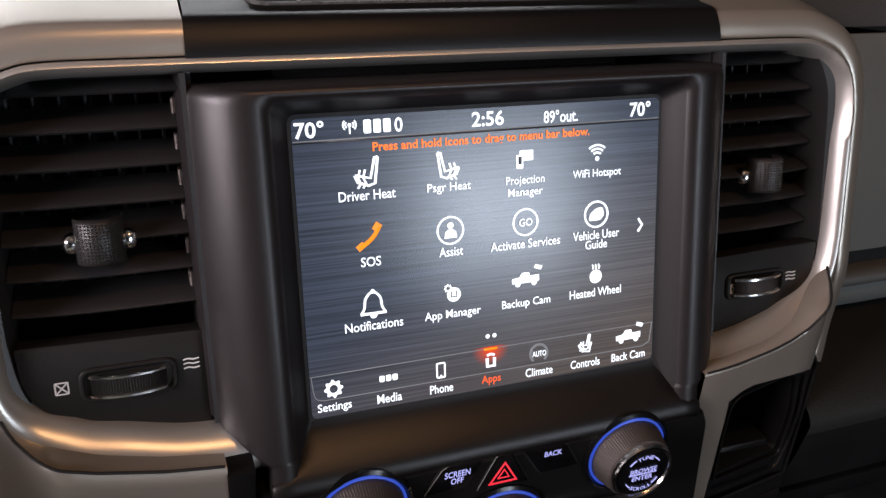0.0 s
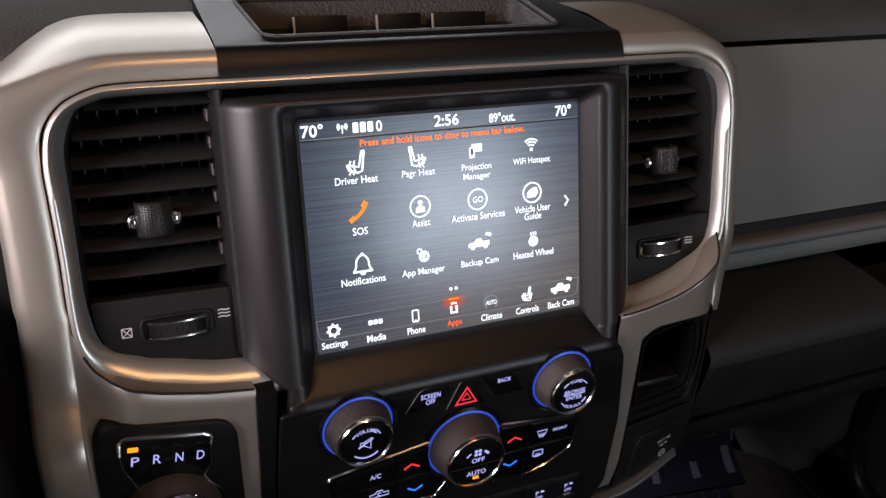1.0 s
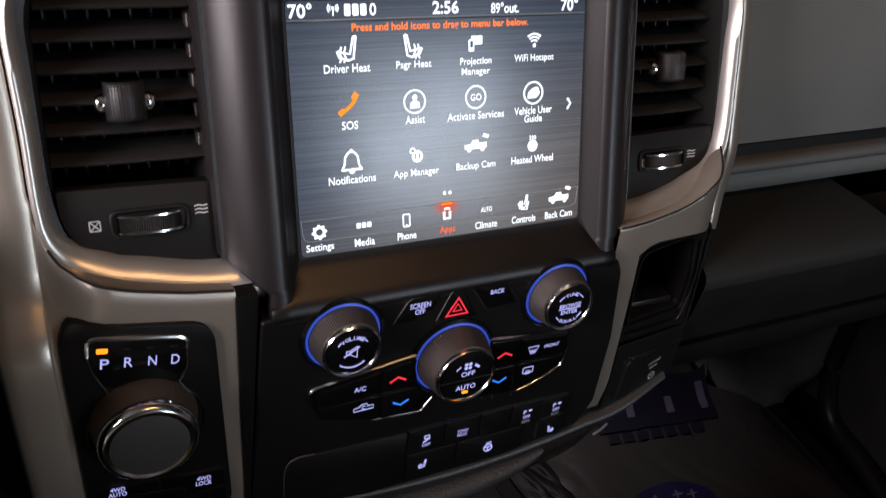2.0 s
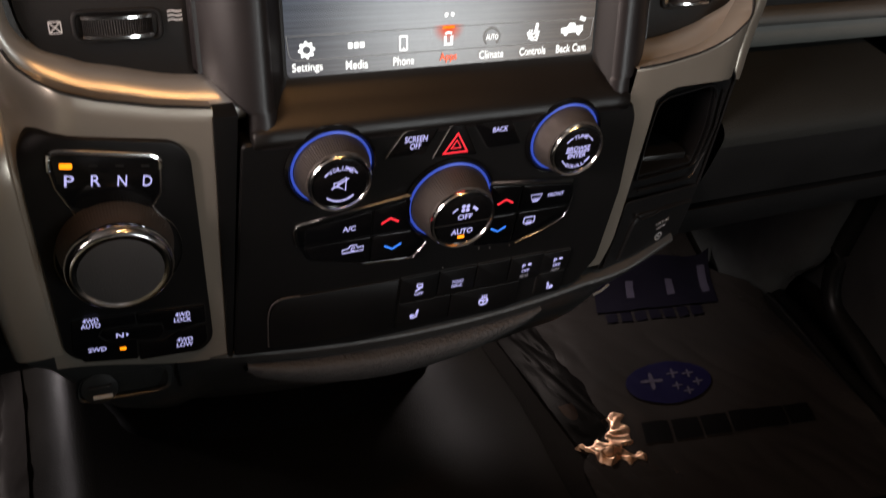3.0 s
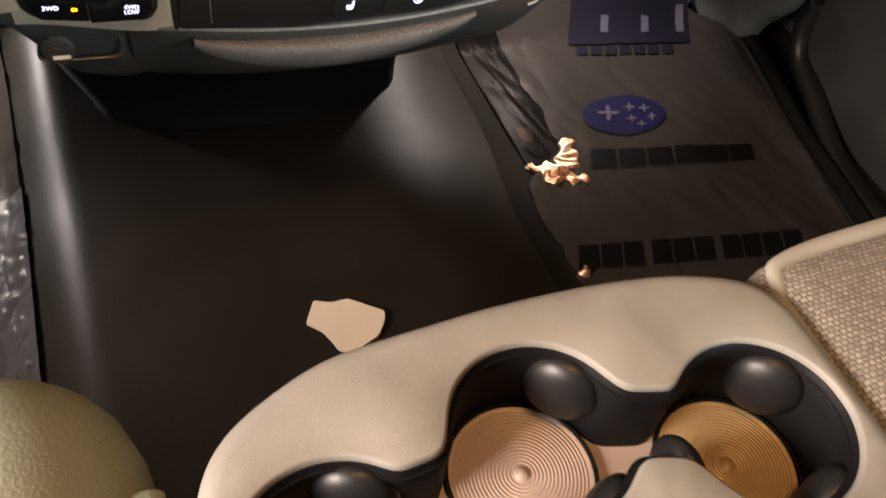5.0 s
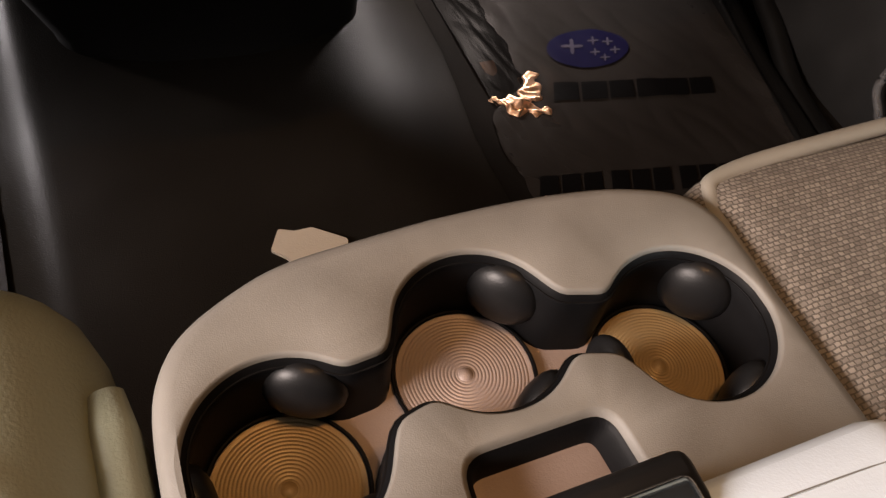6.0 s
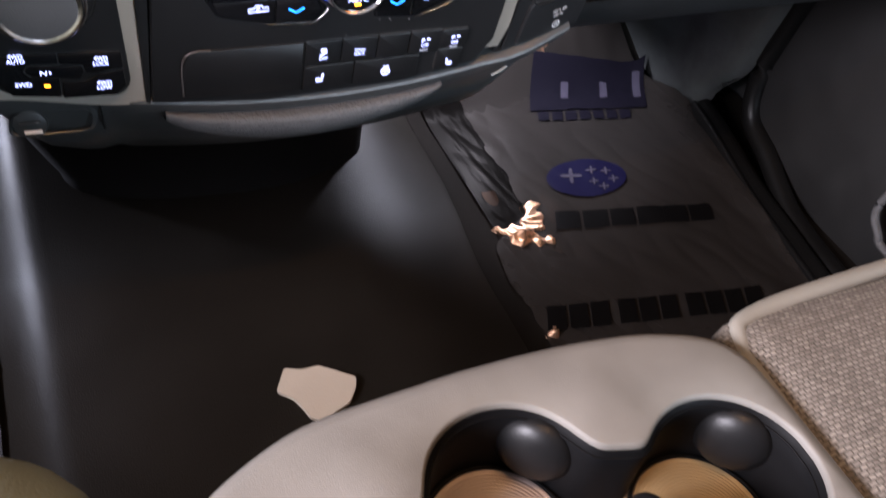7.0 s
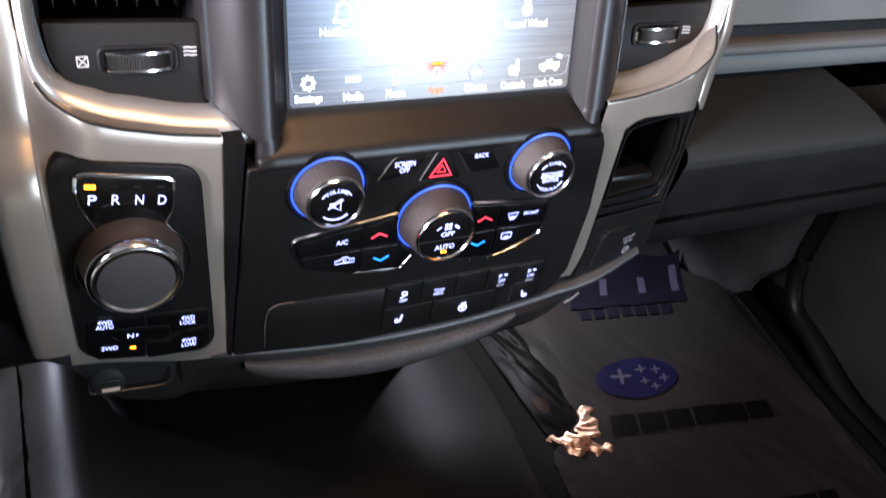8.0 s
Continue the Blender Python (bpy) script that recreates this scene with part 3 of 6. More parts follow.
for s, tip, top in ((-1, 0.1245, 0.2040), (1, 0.1100, 0.2030)):
    # the seam between moulding and silver face with its shadow line, drawn as a dark rod
    gap = [(s * lerp(tip, top, i / 36), ring_mid(s * lerp(tip, top, i / 36))) for i in range(37)]
    gap = [(x, y + 0.0013, s_depth(x, y) - (0.10 * max(0, x - 0.118) if s > 0 else 0) + 0.0002) for x, y in gap]
    part("seam_shadow", tube(gap, 0.0007, 6), DEEP, STACK, "dark rod for the seam and shadow line under the moulding", smooth=80)

# black hood on top with a textured tray
HOOD = thing("dash_top_tray", SF, "black plastic dash top hood with an open storage tray", "storage tray")


def hood_row(d, y, w):
    return [(lerp(-w, w, i / 12), y, d) for i in range(13)]


hood = [hood_row(-0.012, 0.0885, 0.1225), hood_row(-0.0050, 0.0885, 0.1225), hood_row(-0.0046, 0.0905, 0.1225), hood_row(-0.0056, 0.0960, 0.1224), hood_row(-0.0076, 0.1015, 0.1222), hood_row(-0.0090, 0.1036, 0.1222),
        hood_row(-0.0112, 0.1050, 0.122), hood_row(-0.0140, 0.1060, 0.1216)]
part("hood_front", loft(hood, closed=False), BLACK, HOOD, "", smooth=60)
t_out = [(-0.1215, -0.0140), (-0.119, -0.105), (0.113, -0.105), (0.1215, -0.0140)]
t_in = rounded([(-0.0955, -0.0190), (-0.098, -0.092), (0.094, -0.092), (0.0885, -0.0225)], [0.010, 0.012, 0.012, 0.008], 6)


def hood_y(d):
    return 0.1060 + (-0.014 - d) * 0.35


def on_hood(pts, lift=0.0, down=0.0):
    return [(x, hood_y(d) + lift - down, d) for x, d in pts]


t_outr = rounded(t_out, [0.0005, 0.004, 0.004, 0.0005], 6)
part("hood_top", loft([on_hood(t_outr, -0.01), on_hood(t_outr), on_hood(inset(t_in, -0.004)), on_hood(inset(t_in, -0.001), 0.0010), on_hood(inset(t_in, 0.0012), 0.0008), on_hood(inset(t_in, 0.002), 0, 0.004)]),
     BLACK, HOOD, "", smooth=50)
part("tray_wall", loft([on_hood(inset(t_in, 0.0018), 0, 0.0015), on_hood(inset(t_in, 0.0042), 0, 0.006), on_hood(inset(t_in, 0.0060), 0, 0.016)]), PADGREY, HOOD, "grained grey tray wall")
part("tray_lining", loft([on_hood(inset(t_in, 0.0060), 0, 0.0158), on_hood(inset(t_in, 0.009), 0, 0.032)], cap1=True), DEEP, HOOD, "dark tray lining")
part("tray_rim", tube(on_hood(inset(t_in, 0.0006), 0.0006), 0.0016, 6, True), PADGREY, HOOD, "grained grey tray rim", smooth=60)
for bx, w in ((-0.047, 0.034), (0.004, 0.030), (0.046, 0.038)):
    part("raised_block", box(bx - w / 2, bx + w / 2, hood_y(-0.08) - 0.034, hood_y(-0.08) - 0.007, -0.0815, -0.0785, 0.0008), BLACK, HOOD)
    # a bright strip paints the glint along the block's left edge
    part("block_glint", box(bx - w / 2 - 0.0008, bx - w / 2 + 0.0008, hood_y(-0.08) - 0.030, hood_y(-0.08) - 0.0075, -0.0790, -0.0778, 0.0003), RING, HOOD)

# black backing behind the vents and the display
part("backing", box(-0.2, 0.2, -0.075, 0.086, -0.075, -0.06), DEEP, STACK)

# ---- display housing and display ----
SCREENBOX = thing("touchscreen", SF, "lit touchscreen with white app icons in a black housing", "touchscreen")
HOUSE = [(0.1275, 0.0795, -0.098, -0.030), (0.1275, 0.0793, -0.098, -0.014), (0.1258, 0.0790, -0.098, -0.0075), (0.1218, 0.0785, -0.098, -0.0005), (0.1168, 0.0778, -0.097, 0.0052), (0.1112, 0.0770, -0.096, 0.0092),
         (0.1060, 0.0762, -0.095, 0.0115), (0.1005, 0.0748, -0.0930, 0.0122), (0.0965, 0.0730, -0.0895, 0.0112), (0.0945, 0.0712, -0.087, 0.0085)]


def bezel(w, y0, y1, r):
    """The housing's outline: its lower part narrows where the vent moulding ends."""
    k, c = min(w - 0.0008, 0.1070), min(0.0185, max(0.001, w - 0.1070))
    return rounded([(-k, y0), (k, y0), (k, -0.0775), (w, -0.0775 + c), (w, y1), (-w, y1), (-w, -0.0775 + c), (-k, -0.0775)], [r, r, 0.001, 0.002, r, r, 0.002, 0.001], 6)


part("housing", loft([[(x, y, d) for x, y in bezel(w, y0, y1, 0.006 if k < 6 else 0.005)] for k, (w, y1, y0, d) in enumerate(HOUSE)]), PILLAR, SCREENBOX, "satin black rounded screen housing", smooth=70)
INNER = [(0.0945, 0.0712, -0.087, 0.0085), (0.0915, 0.0695, -0.080, 0.0050), (0.0890, 0.0675, -0.070, 0.0012), (0.0872, 0.0660, -0.0662, -0.0003), (0.0850, 0.0636, -0.0636, -0.0004)]
part("inner_bevel", loft([[(x, y, d) for x, y in rect(-w, w, y0, y1, 0.0045, 6)] for w, y1, y0, d in INNER]), BEVEL, SCREENBOX, "satin black bevel round the display", smooth=20)
chin_rows = []
for y, z in smooth_line([(-0.0652, -0.0002), (-0.0690, 0.0012), (-0.0745, 0.0046), (-0.0805, 0.0092), (-0.0860, 0.0126), (-0.0905, 0.0134), (-0.0932, 0.0124), (-0.0952, 0.0104)], 4):
    w = lerp(0.0935, 0.1068, step(-0.078, -0.087, y))
    chin_rows.append([(-w - 0.0006, y, z - 0.02), (-w, y, z - 0.0012)] + [(lerp(-w + 0.0012, w - 0.0012, i / 24), y, z) for i in range(25)] + [(w, y, z - 0.0012), (w + 0.0006, y, z - 0.02)])
part("chin", loft(chin_rows, closed=False), GLASSY, SCREENBOX, "smooth black chin below the display", smooth=80)
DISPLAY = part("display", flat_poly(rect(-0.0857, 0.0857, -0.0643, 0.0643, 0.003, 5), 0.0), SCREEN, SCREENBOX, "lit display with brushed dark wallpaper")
Z = 0.0003


def ui(name, bm, mat, label=""):
    return part(name, bm, mat, DISPLAY, label, smooth=180)


# status bar
ui("status_line", box(-0.0855, 0.0855, 0.0548, 0.0553, 0.0001, Z), UI_GREY)
ui("status_shade", box(-0.0855, 0.0855, 0.0540, 0.0548, 0.0001, Z), UI_DARK)
ui("status_text", lettering("70°", -0.0786, 0.0596, Z, 0.0120, 0.0068, 0.018), UI_WHITE)
ui("status_text", lettering("2:56", -0.0010, 0.0597, Z, 0.0150, 0.0064, 0.018), UI_WHITE)
ui("status_text", lettering("89°out.", 0.0342, 0.0588, Z, 0.0170, 0.0056, 0.014), UI_WHITE)
ui("status_text", lettering("70°", 0.0752, 0.0597, Z, 0.0110, 0.0068, 0.018), UI_WHITE)
ui("status_text", lettering("0", -0.0412, 0.0596, Z, 0.0035, 0.0060, 0.014), UI_WHITE)
for bx in (-0.0545, -0.0503, -0.0461):
    ui("station_bar", slab(rect(bx - 0.0016, bx + 0.0016, 0.0568, 0.0624, 0.0008, 3), 0, Z, 0.0001), UI_WHITE)
ui("antenna_icon", join(box(-0.0622, -0.0616, 0.0570, 0.0606, 0, Z), slab(circle(-0.0619, 0.0606, 0.0008, 12), 0, Z, 0.0001),
                        *[band(circle(-0.0619, 0.0606, r, 8, a - 42, a + 42), 0.0006, 0, Z) for r in (0.0017, 0.0027) for a in (0, 180)]), UI_WHITE)
ui("prompt_text", lettering("Press and hold icons to drag to menu bar below.", -0.0020, 0.0506, Z, 0.1015, 0.0048, 0.018), UI_PROMPT)

COL = (-0.0560, -0.0196, 0.0166, 0.0530)


def caption(body, x, y, w, mat=None, h=0.0042):
    ui("caption", lettering(body, x, y, Z, w, h, 0.009), mat or UI_WHITE)


caption("Driver Heat", COL[0], 0.0314, 0.0245)
caption("Psgr Heat", COL[1], 0.0312, 0.0200, h=0.0048)
caption("Projection", COL[2], 0.0312, 0.0190, h=0.0048)
caption("Manager", COL[2], 0.0258, 0.0172, h=0.0046)
caption("WiFi Hotspot", COL[3], 0.0314, 0.0252, h=0.0048)
caption("SOS", COL[0], 0.0028, 0.0088)
caption("Assist", COL[1], 0.0030, 0.0112)
caption("Activate Services", COL[2], 0.0026, 0.0348)
caption("Vehicle User", COL[3], 0.0028, 0.0246)
caption("Guide", COL[3], -0.0018, 0.0116)
caption("Notifications", COL[0], -0.0255, 0.0260)
caption("App Manager", COL[1], -0.0260, 0.0268, h=0.0050)
caption("Backup Cam", COL[2], -0.0257, 0.0246, h=0.0050)
caption("Heated Wheel", COL[3], -0.0252, 0.0278)
BAR = (-0.0756, -0.0508, -0.0262, -0.0017, 0.0230, 0.0478, 0.0719)
for word, x, w, mat in zip(("Settings", "Media", "Phone", "Apps", "Climate", "Controls", "Back Cam"), BAR, (0.0150, 0.0114, 0.0112, 0.0096, 0.0142, 0.0160, 0.0190),
                           (UI_WHITE,) * 3 + (UI_ORANGE,) + (UI_WHITE,) * 3):
    caption(word, x, -0.0603, w, mat, 0.0050 if word in ("Settings", "Apps") else 0.0042)
ui("menu_bar_line", box(-0.0855, 0.0855, -0.0452, -0.0449, 0, Z), UI_GREY)
ui("menu_bar_line", band(smooth_line([(-0.0850, -0.0452), (-0.0838, -0.0545), (-0.0800, -0.0565)], 5) + [(0.0800, -0.0567)] + smooth_line([(0.0838, -0.0547), (0.0850, -0.0452)], 4), 0.0003, 0, Z), UI_GREY)
ui("page_dots", join(slab(circle(-0.0030, -0.0390, 0.0010, 14), 0, Z, 0.0001), slab(circle(0.0004, -0.0390, 0.0010, 14), 0, Z, 0.0001)), UI_WHITE)
ui("next_arrow", band([(0.0757, 0.0082), (0.0780, 0.0050), (0.0757, 0.0018)], 0.0011, 0, Z), UI_WHITE)


def seat_icon(x, y, s, flip=1):
    k = 0.0011 * s
    a = [band([(x + flip * q * s, y + r * s) for q, r in ((0.0052, 0.0062), (0.0038, 0.0060), (0.0018, -0.0025), (-0.0048, -0.0010))], k, 0, Z),
         band([(x + flip * q * s, y + r * s) for q, r in ((0.0052, 0.0062), (0.0036, -0.0048), (0.0010, -0.0056), (-0.0038, -0.0040), (-0.0050, -0.0010))], k, 0, Z)]
    for o in (-0.003, -0.0008):
        a.append(band([(x + flip * (o + w) * s, y + h * s) for w, h in ((-0.0008, -0.0065), (0.0006, -0.0045), (-0.0006, -0.002), (0.0004, 0.0012))], k * 0.8, 0, Z))
    return join(*a)


def ring_icon(x, y, r, w):
    return band(circle(x, y, r, 32), w, 0, Z, True)


def gear_icon(x, y, r):
    pts = []
    for i in range(32):
        rr = r if i % 4 in (0, 1) else r * 0.78
        pts.append((x + rr * math.cos(2 * math.pi * i / 32), y + rr * math.sin(2 * math.pi * i / 32)))
    inner = [(x + r * 0.45 * math.cos(2 * math.pi * i / 32), y + r * 0.45 * math.sin(2 * math.pi * i / 32)) for i in range(32)]
    return loft([[(a, b, Z) for a, b in pts], [(a, b, Z) for a, b in inner]])


def truck_icon(x, y, s):
    body = [(-0.0070, -0.0020), (-0.0072, 0.0004), (-0.0035, 0.0010), (-0.0020, 0.0030), (0.0015, 0.0030), (0.0020, 0.0012), (0.0066, 0.0014), (0.0066, -0.0016), (0.0050, -0.0020)]
    cam_ = [(0.0040, 0.0046), (0.0075, 0.0034), (0.0083, 0.0052), (0.0046, 0.0064)]
    return join(flat_poly(spun(body, x, y, 0, s), Z), flat_poly(spun(cam_, x, y, 0, s), Z), flat_poly(circle(x - 0.0042 * s, y - 0.0022 * s, 0.0014 * s, 12), Z + 0.00005),
                flat_poly(circle(x + 0.0040 * s, y - 0.0022 * s, 0.0014 * s, 12), Z + 0.00005))


ui("seat_heat_icon", seat_icon(COL[0], 0.0408, 1.0), UI_WHITE)
ui("seat_heat_icon", seat_icon(COL[1], 0.0408, 0.95, -1), UI_WHITE)
ui("projection_icon", join(slab(rect(-0.0026 + COL[2], 0.0040 + COL[2], 0.0402, 0.0448, 0.0005, 3), 0, Z, 0.0001), slab(rect(-0.0042 + COL[2], -0.0010 + COL[2], 0.0368, 0.0430, 0.0006, 3), 0, Z + 0.0002, 0.0001)), UI_WHITE)
ui("projection_icon_detail", slab(rect(-0.0034 + COL[2], -0.0018 + COL[2], 0.0388, 0.0422, 0.0002, 2), Z, Z + 0.0003, 0.0001), UI_DARK)
ui("wireless_icon", join(flat_poly(circle(COL[3], 0.0384, 0.0011, 14), Z), *[band(circle(COL[3], 0.0384, r, 10, 48, 132), 0.0009, 0, Z) for r in (0.0028, 0.0045, 0.0062)]), UI_WHITE)
ui("handset_icon", join(band(smooth_line([(COL[0] - 0.0044, 0.0090), (COL[0] - 0.0008, 0.0112), (COL[0] + 0.0022, 0.0140), (COL[0] + 0.0044, 0.0176)], 5), 0.0018, 0, Z),
                        flat_poly(spun([(-0.0018, -0.0014), (0.0018, -0.0014), (0.0018, 0.0014), (-0.0018, 0.0014)], COL[0] - 0.0040, 0.0096, 35), Z),
                        flat_poly(spun([(-0.0016, -0.0018), (0.0016, -0.0018), (0.0016, 0.0018), (-0.0016, 0.0018)], COL[0] + 0.0034, 0.0174, -35), Z)), UI_AMBER)
ui("assist_icon", join(ring_icon(COL[1], 0.0124, 0.0060, 0.0008), flat_poly(circle(COL[1], 0.0146, 0.0015, 16), Z),
                       flat_poly([(COL[1] - 0.0030, 0.0090), (COL[1] + 0.0030, 0.0090), (COL[1] + 0.0026, 0.0118), (COL[1] + 0.0008, 0.0130), (COL[1] - 0.0008, 0.0130), (COL[1] - 0.0026, 0.0118)], Z)), UI_WHITE)
ui("go_icon", join(ring_icon(COL[2], 0.0124, 0.0060, 0.0008), lettering("GO", COL[2], 0.0124, Z, 0.0066, 0.0036, 0.014)), UI_WHITE)
ui("guide_icon", join(ring_icon(COL[3], 0.0124, 0.0060, 0.0009), flat_poly(rounded([(COL[3] - 0.0040, 0.0095), (COL[3] + 0.0020, 0.0095), (COL[3] + 0.0042, 0.0120), (COL[3] + 0.0030, 0.0158), (COL[3] - 0.0005, 0.0152), (COL[3] - 0.0035, 0.0128)], 0.001, 3), Z)), UI_WHITE)
bell = [(-0.0055, -0.0044), (-0.0040, -0.0020), (-0.0034, 0.0020), (-0.0016, 0.0044), (0.0, 0.0050), (0.0016, 0.0044), (0.0034, 0.0020), (0.0040, -0.0020), (0.0055, -0.0044)]
ui("bell_icon", join(band(spun(smooth_line(bell, 3), COL[0], -0.0158), 0.0010, 0, Z), band([(COL[0] - 0.0058, -0.0203), (COL[0] + 0.0058, -0.0203)], 0.0011, 0, Z),
                     flat_poly(circle(COL[0], -0.0208, 0.0017, 12, 180, 360), Z), flat_poly(circle(COL[0], -0.0104, 0.0010, 12), Z)), UI_WHITE)
ui("app_manager_icon", join(flat_poly(circle(COL[1] + 0.0007, -0.0168, 0.0033, 24), Z), gear_icon(COL[1] - 0.0020, -0.0136, 0.0020)), UI_WHITE)
ui("app_manager_mark", band([(COL[1] - 0.0006, -0.0152), (COL[1] - 0.0006, -0.0178), (COL[1] + 0.0020, -0.0178), (COL[1] + 0.0020, -0.0152)], 0.0006, Z, Z + 0.0002), UI_DARK)
ui("truck_camera_icon", truck_icon(COL[2], -0.0140, 1.0), UI_WHITE)
ui("heated_wheel_icon", join(flat_poly(circle(COL[3], -0.0175, 0.0033, 24), Z), *[band([(COL[3] + o, -0.0140), (COL[3] + o + 0.0004, -0.0128), (COL[3] + o - 0.0003, -0.0116)], 0.0007, 0, Z) for o in (-0.0016, 0, 0.0016)]), UI_WHITE)
ui("gear_icon", gear_icon(BAR[0], -0.0517, 0.0042), UI_WHITE)
for o in (-0.0030, 0, 0.0030):
    ui("media_bar", slab(rect(BAR[1] + o - 0.0012, BAR[1] + o + 0.0012, -0.0524, -0.0496, 0.0006, 3), 0, Z, 0.0001), UI_WHITE)
ui("phone_icon", join(band(rect(BAR[2] - 0.0019, BAR[2] + 0.0019, -0.0550, -0.0482, 0.0006, 3), 0.0007, 0, Z, True), flat_poly(circle(BAR[2], -0.0542, 0.0005, 8), Z)), UI_WHITE)
ui("apps_icon", join(band([(BAR[3] - 0.0018, -0.0495), (BAR[3] - 0.0018, -0.0536), (BAR[3] + 0.0018, -0.0536), (BAR[3] + 0.0018, -0.0495)], 0.0014, 0, Z + 0.0002), band(circle(BAR[3], -0.0510, 0.0032, 6, 55, 125), 0.0010, 0, Z + 0.0002)), UI_WHITE)
ui("climate_icon", join(lettering("AUTO", BAR[4], -0.0514, Z + 0.0002, 0.0072, 0.0028, 0.016)), UI_WHITE)
ui("climate_dial", band(circle(BAR[4], -0.0514, 0.0044, 24, -50, 230), 0.0012, 0, Z), UI_GREY)
ui("controls_icon", join(seat_icon(BAR[5] - 0.0006, -0.0500, 0.62), band([(BAR[5] - 0.002, -0.0542), (BAR[5] + 0.0022, -0.0548), (BAR[5] + 0.0034, -0.0500)], 0.0007, 0, Z)), UI_WHITE)
ui("truck_camera_icon", truck_icon(BAR[6], -0.0500, 1.0), UI_WHITE)


def glow_material():
    m = bpy.data.materials.new("selected_tab_light")
    m.use_nodes = True
    n, link = m.node_tree.nodes, m.node_tree.links.new
    n.remove(n["Principled BSDF"])
    em, tr, mix = n.new("ShaderNodeEmission"), n.new("ShaderNodeBsdfTransparent"), n.new("ShaderNodeMixShader")
    em.inputs["Color"].default_value, em.inputs["Strength"].default_value = (1.0, 0.10, 0.02, 1), 0.9
    co, mp, gr, pw = n.new("ShaderNodeTexCoord"), n.new("ShaderNodeMapping"), n.new("ShaderNodeTexGradient"), n.new("ShaderNodeMath")
    gr.gradient_type = "SPHERICAL"
    mp.inputs["Location"].default_value = (0.0017 / 0.0095, 0.0456 / 0.0080, 0)
    mp.inputs["Scale"].default_value = (1 / 0.0095, 1 / 0.0080, 1)
    pw.operation = "POWER"
    pw.inputs[1].default_value = 1.4
    link(co.outputs["Object"], mp.inputs["Vector"])
    link(mp.outputs["Vector"], gr.inputs["Vector"])
    link(gr.outputs["Fac"], pw.inputs[0])
    link(pw.outputs[0], mix.inputs["Fac"])
    link(tr.outputs[0], mix.inputs[1])
    link(em.outputs[0], mix.inputs[2])
    link(mix.outputs[0], n["Material Output"].inputs["Surface"])
    return m


ui("selected_tab", flat_poly([(-0.0110, -0.0535), (0.0076, -0.0535), (0.0076, -0.0440), (-0.0110, -0.0440)], 0.00015), glow_material(), "orange glow of the selected tab")
ui("selected_tab_bar", box(-0.0050, 0.0016, -0.0456, -0.0447, 0.0002, Z + 0.0002), UI_AMBER)

# ---- air vents ----
SLATS = (0.0777, 0.0634, 0.0491, 0.0348, 0.0205, 0.0062, -0.0083)


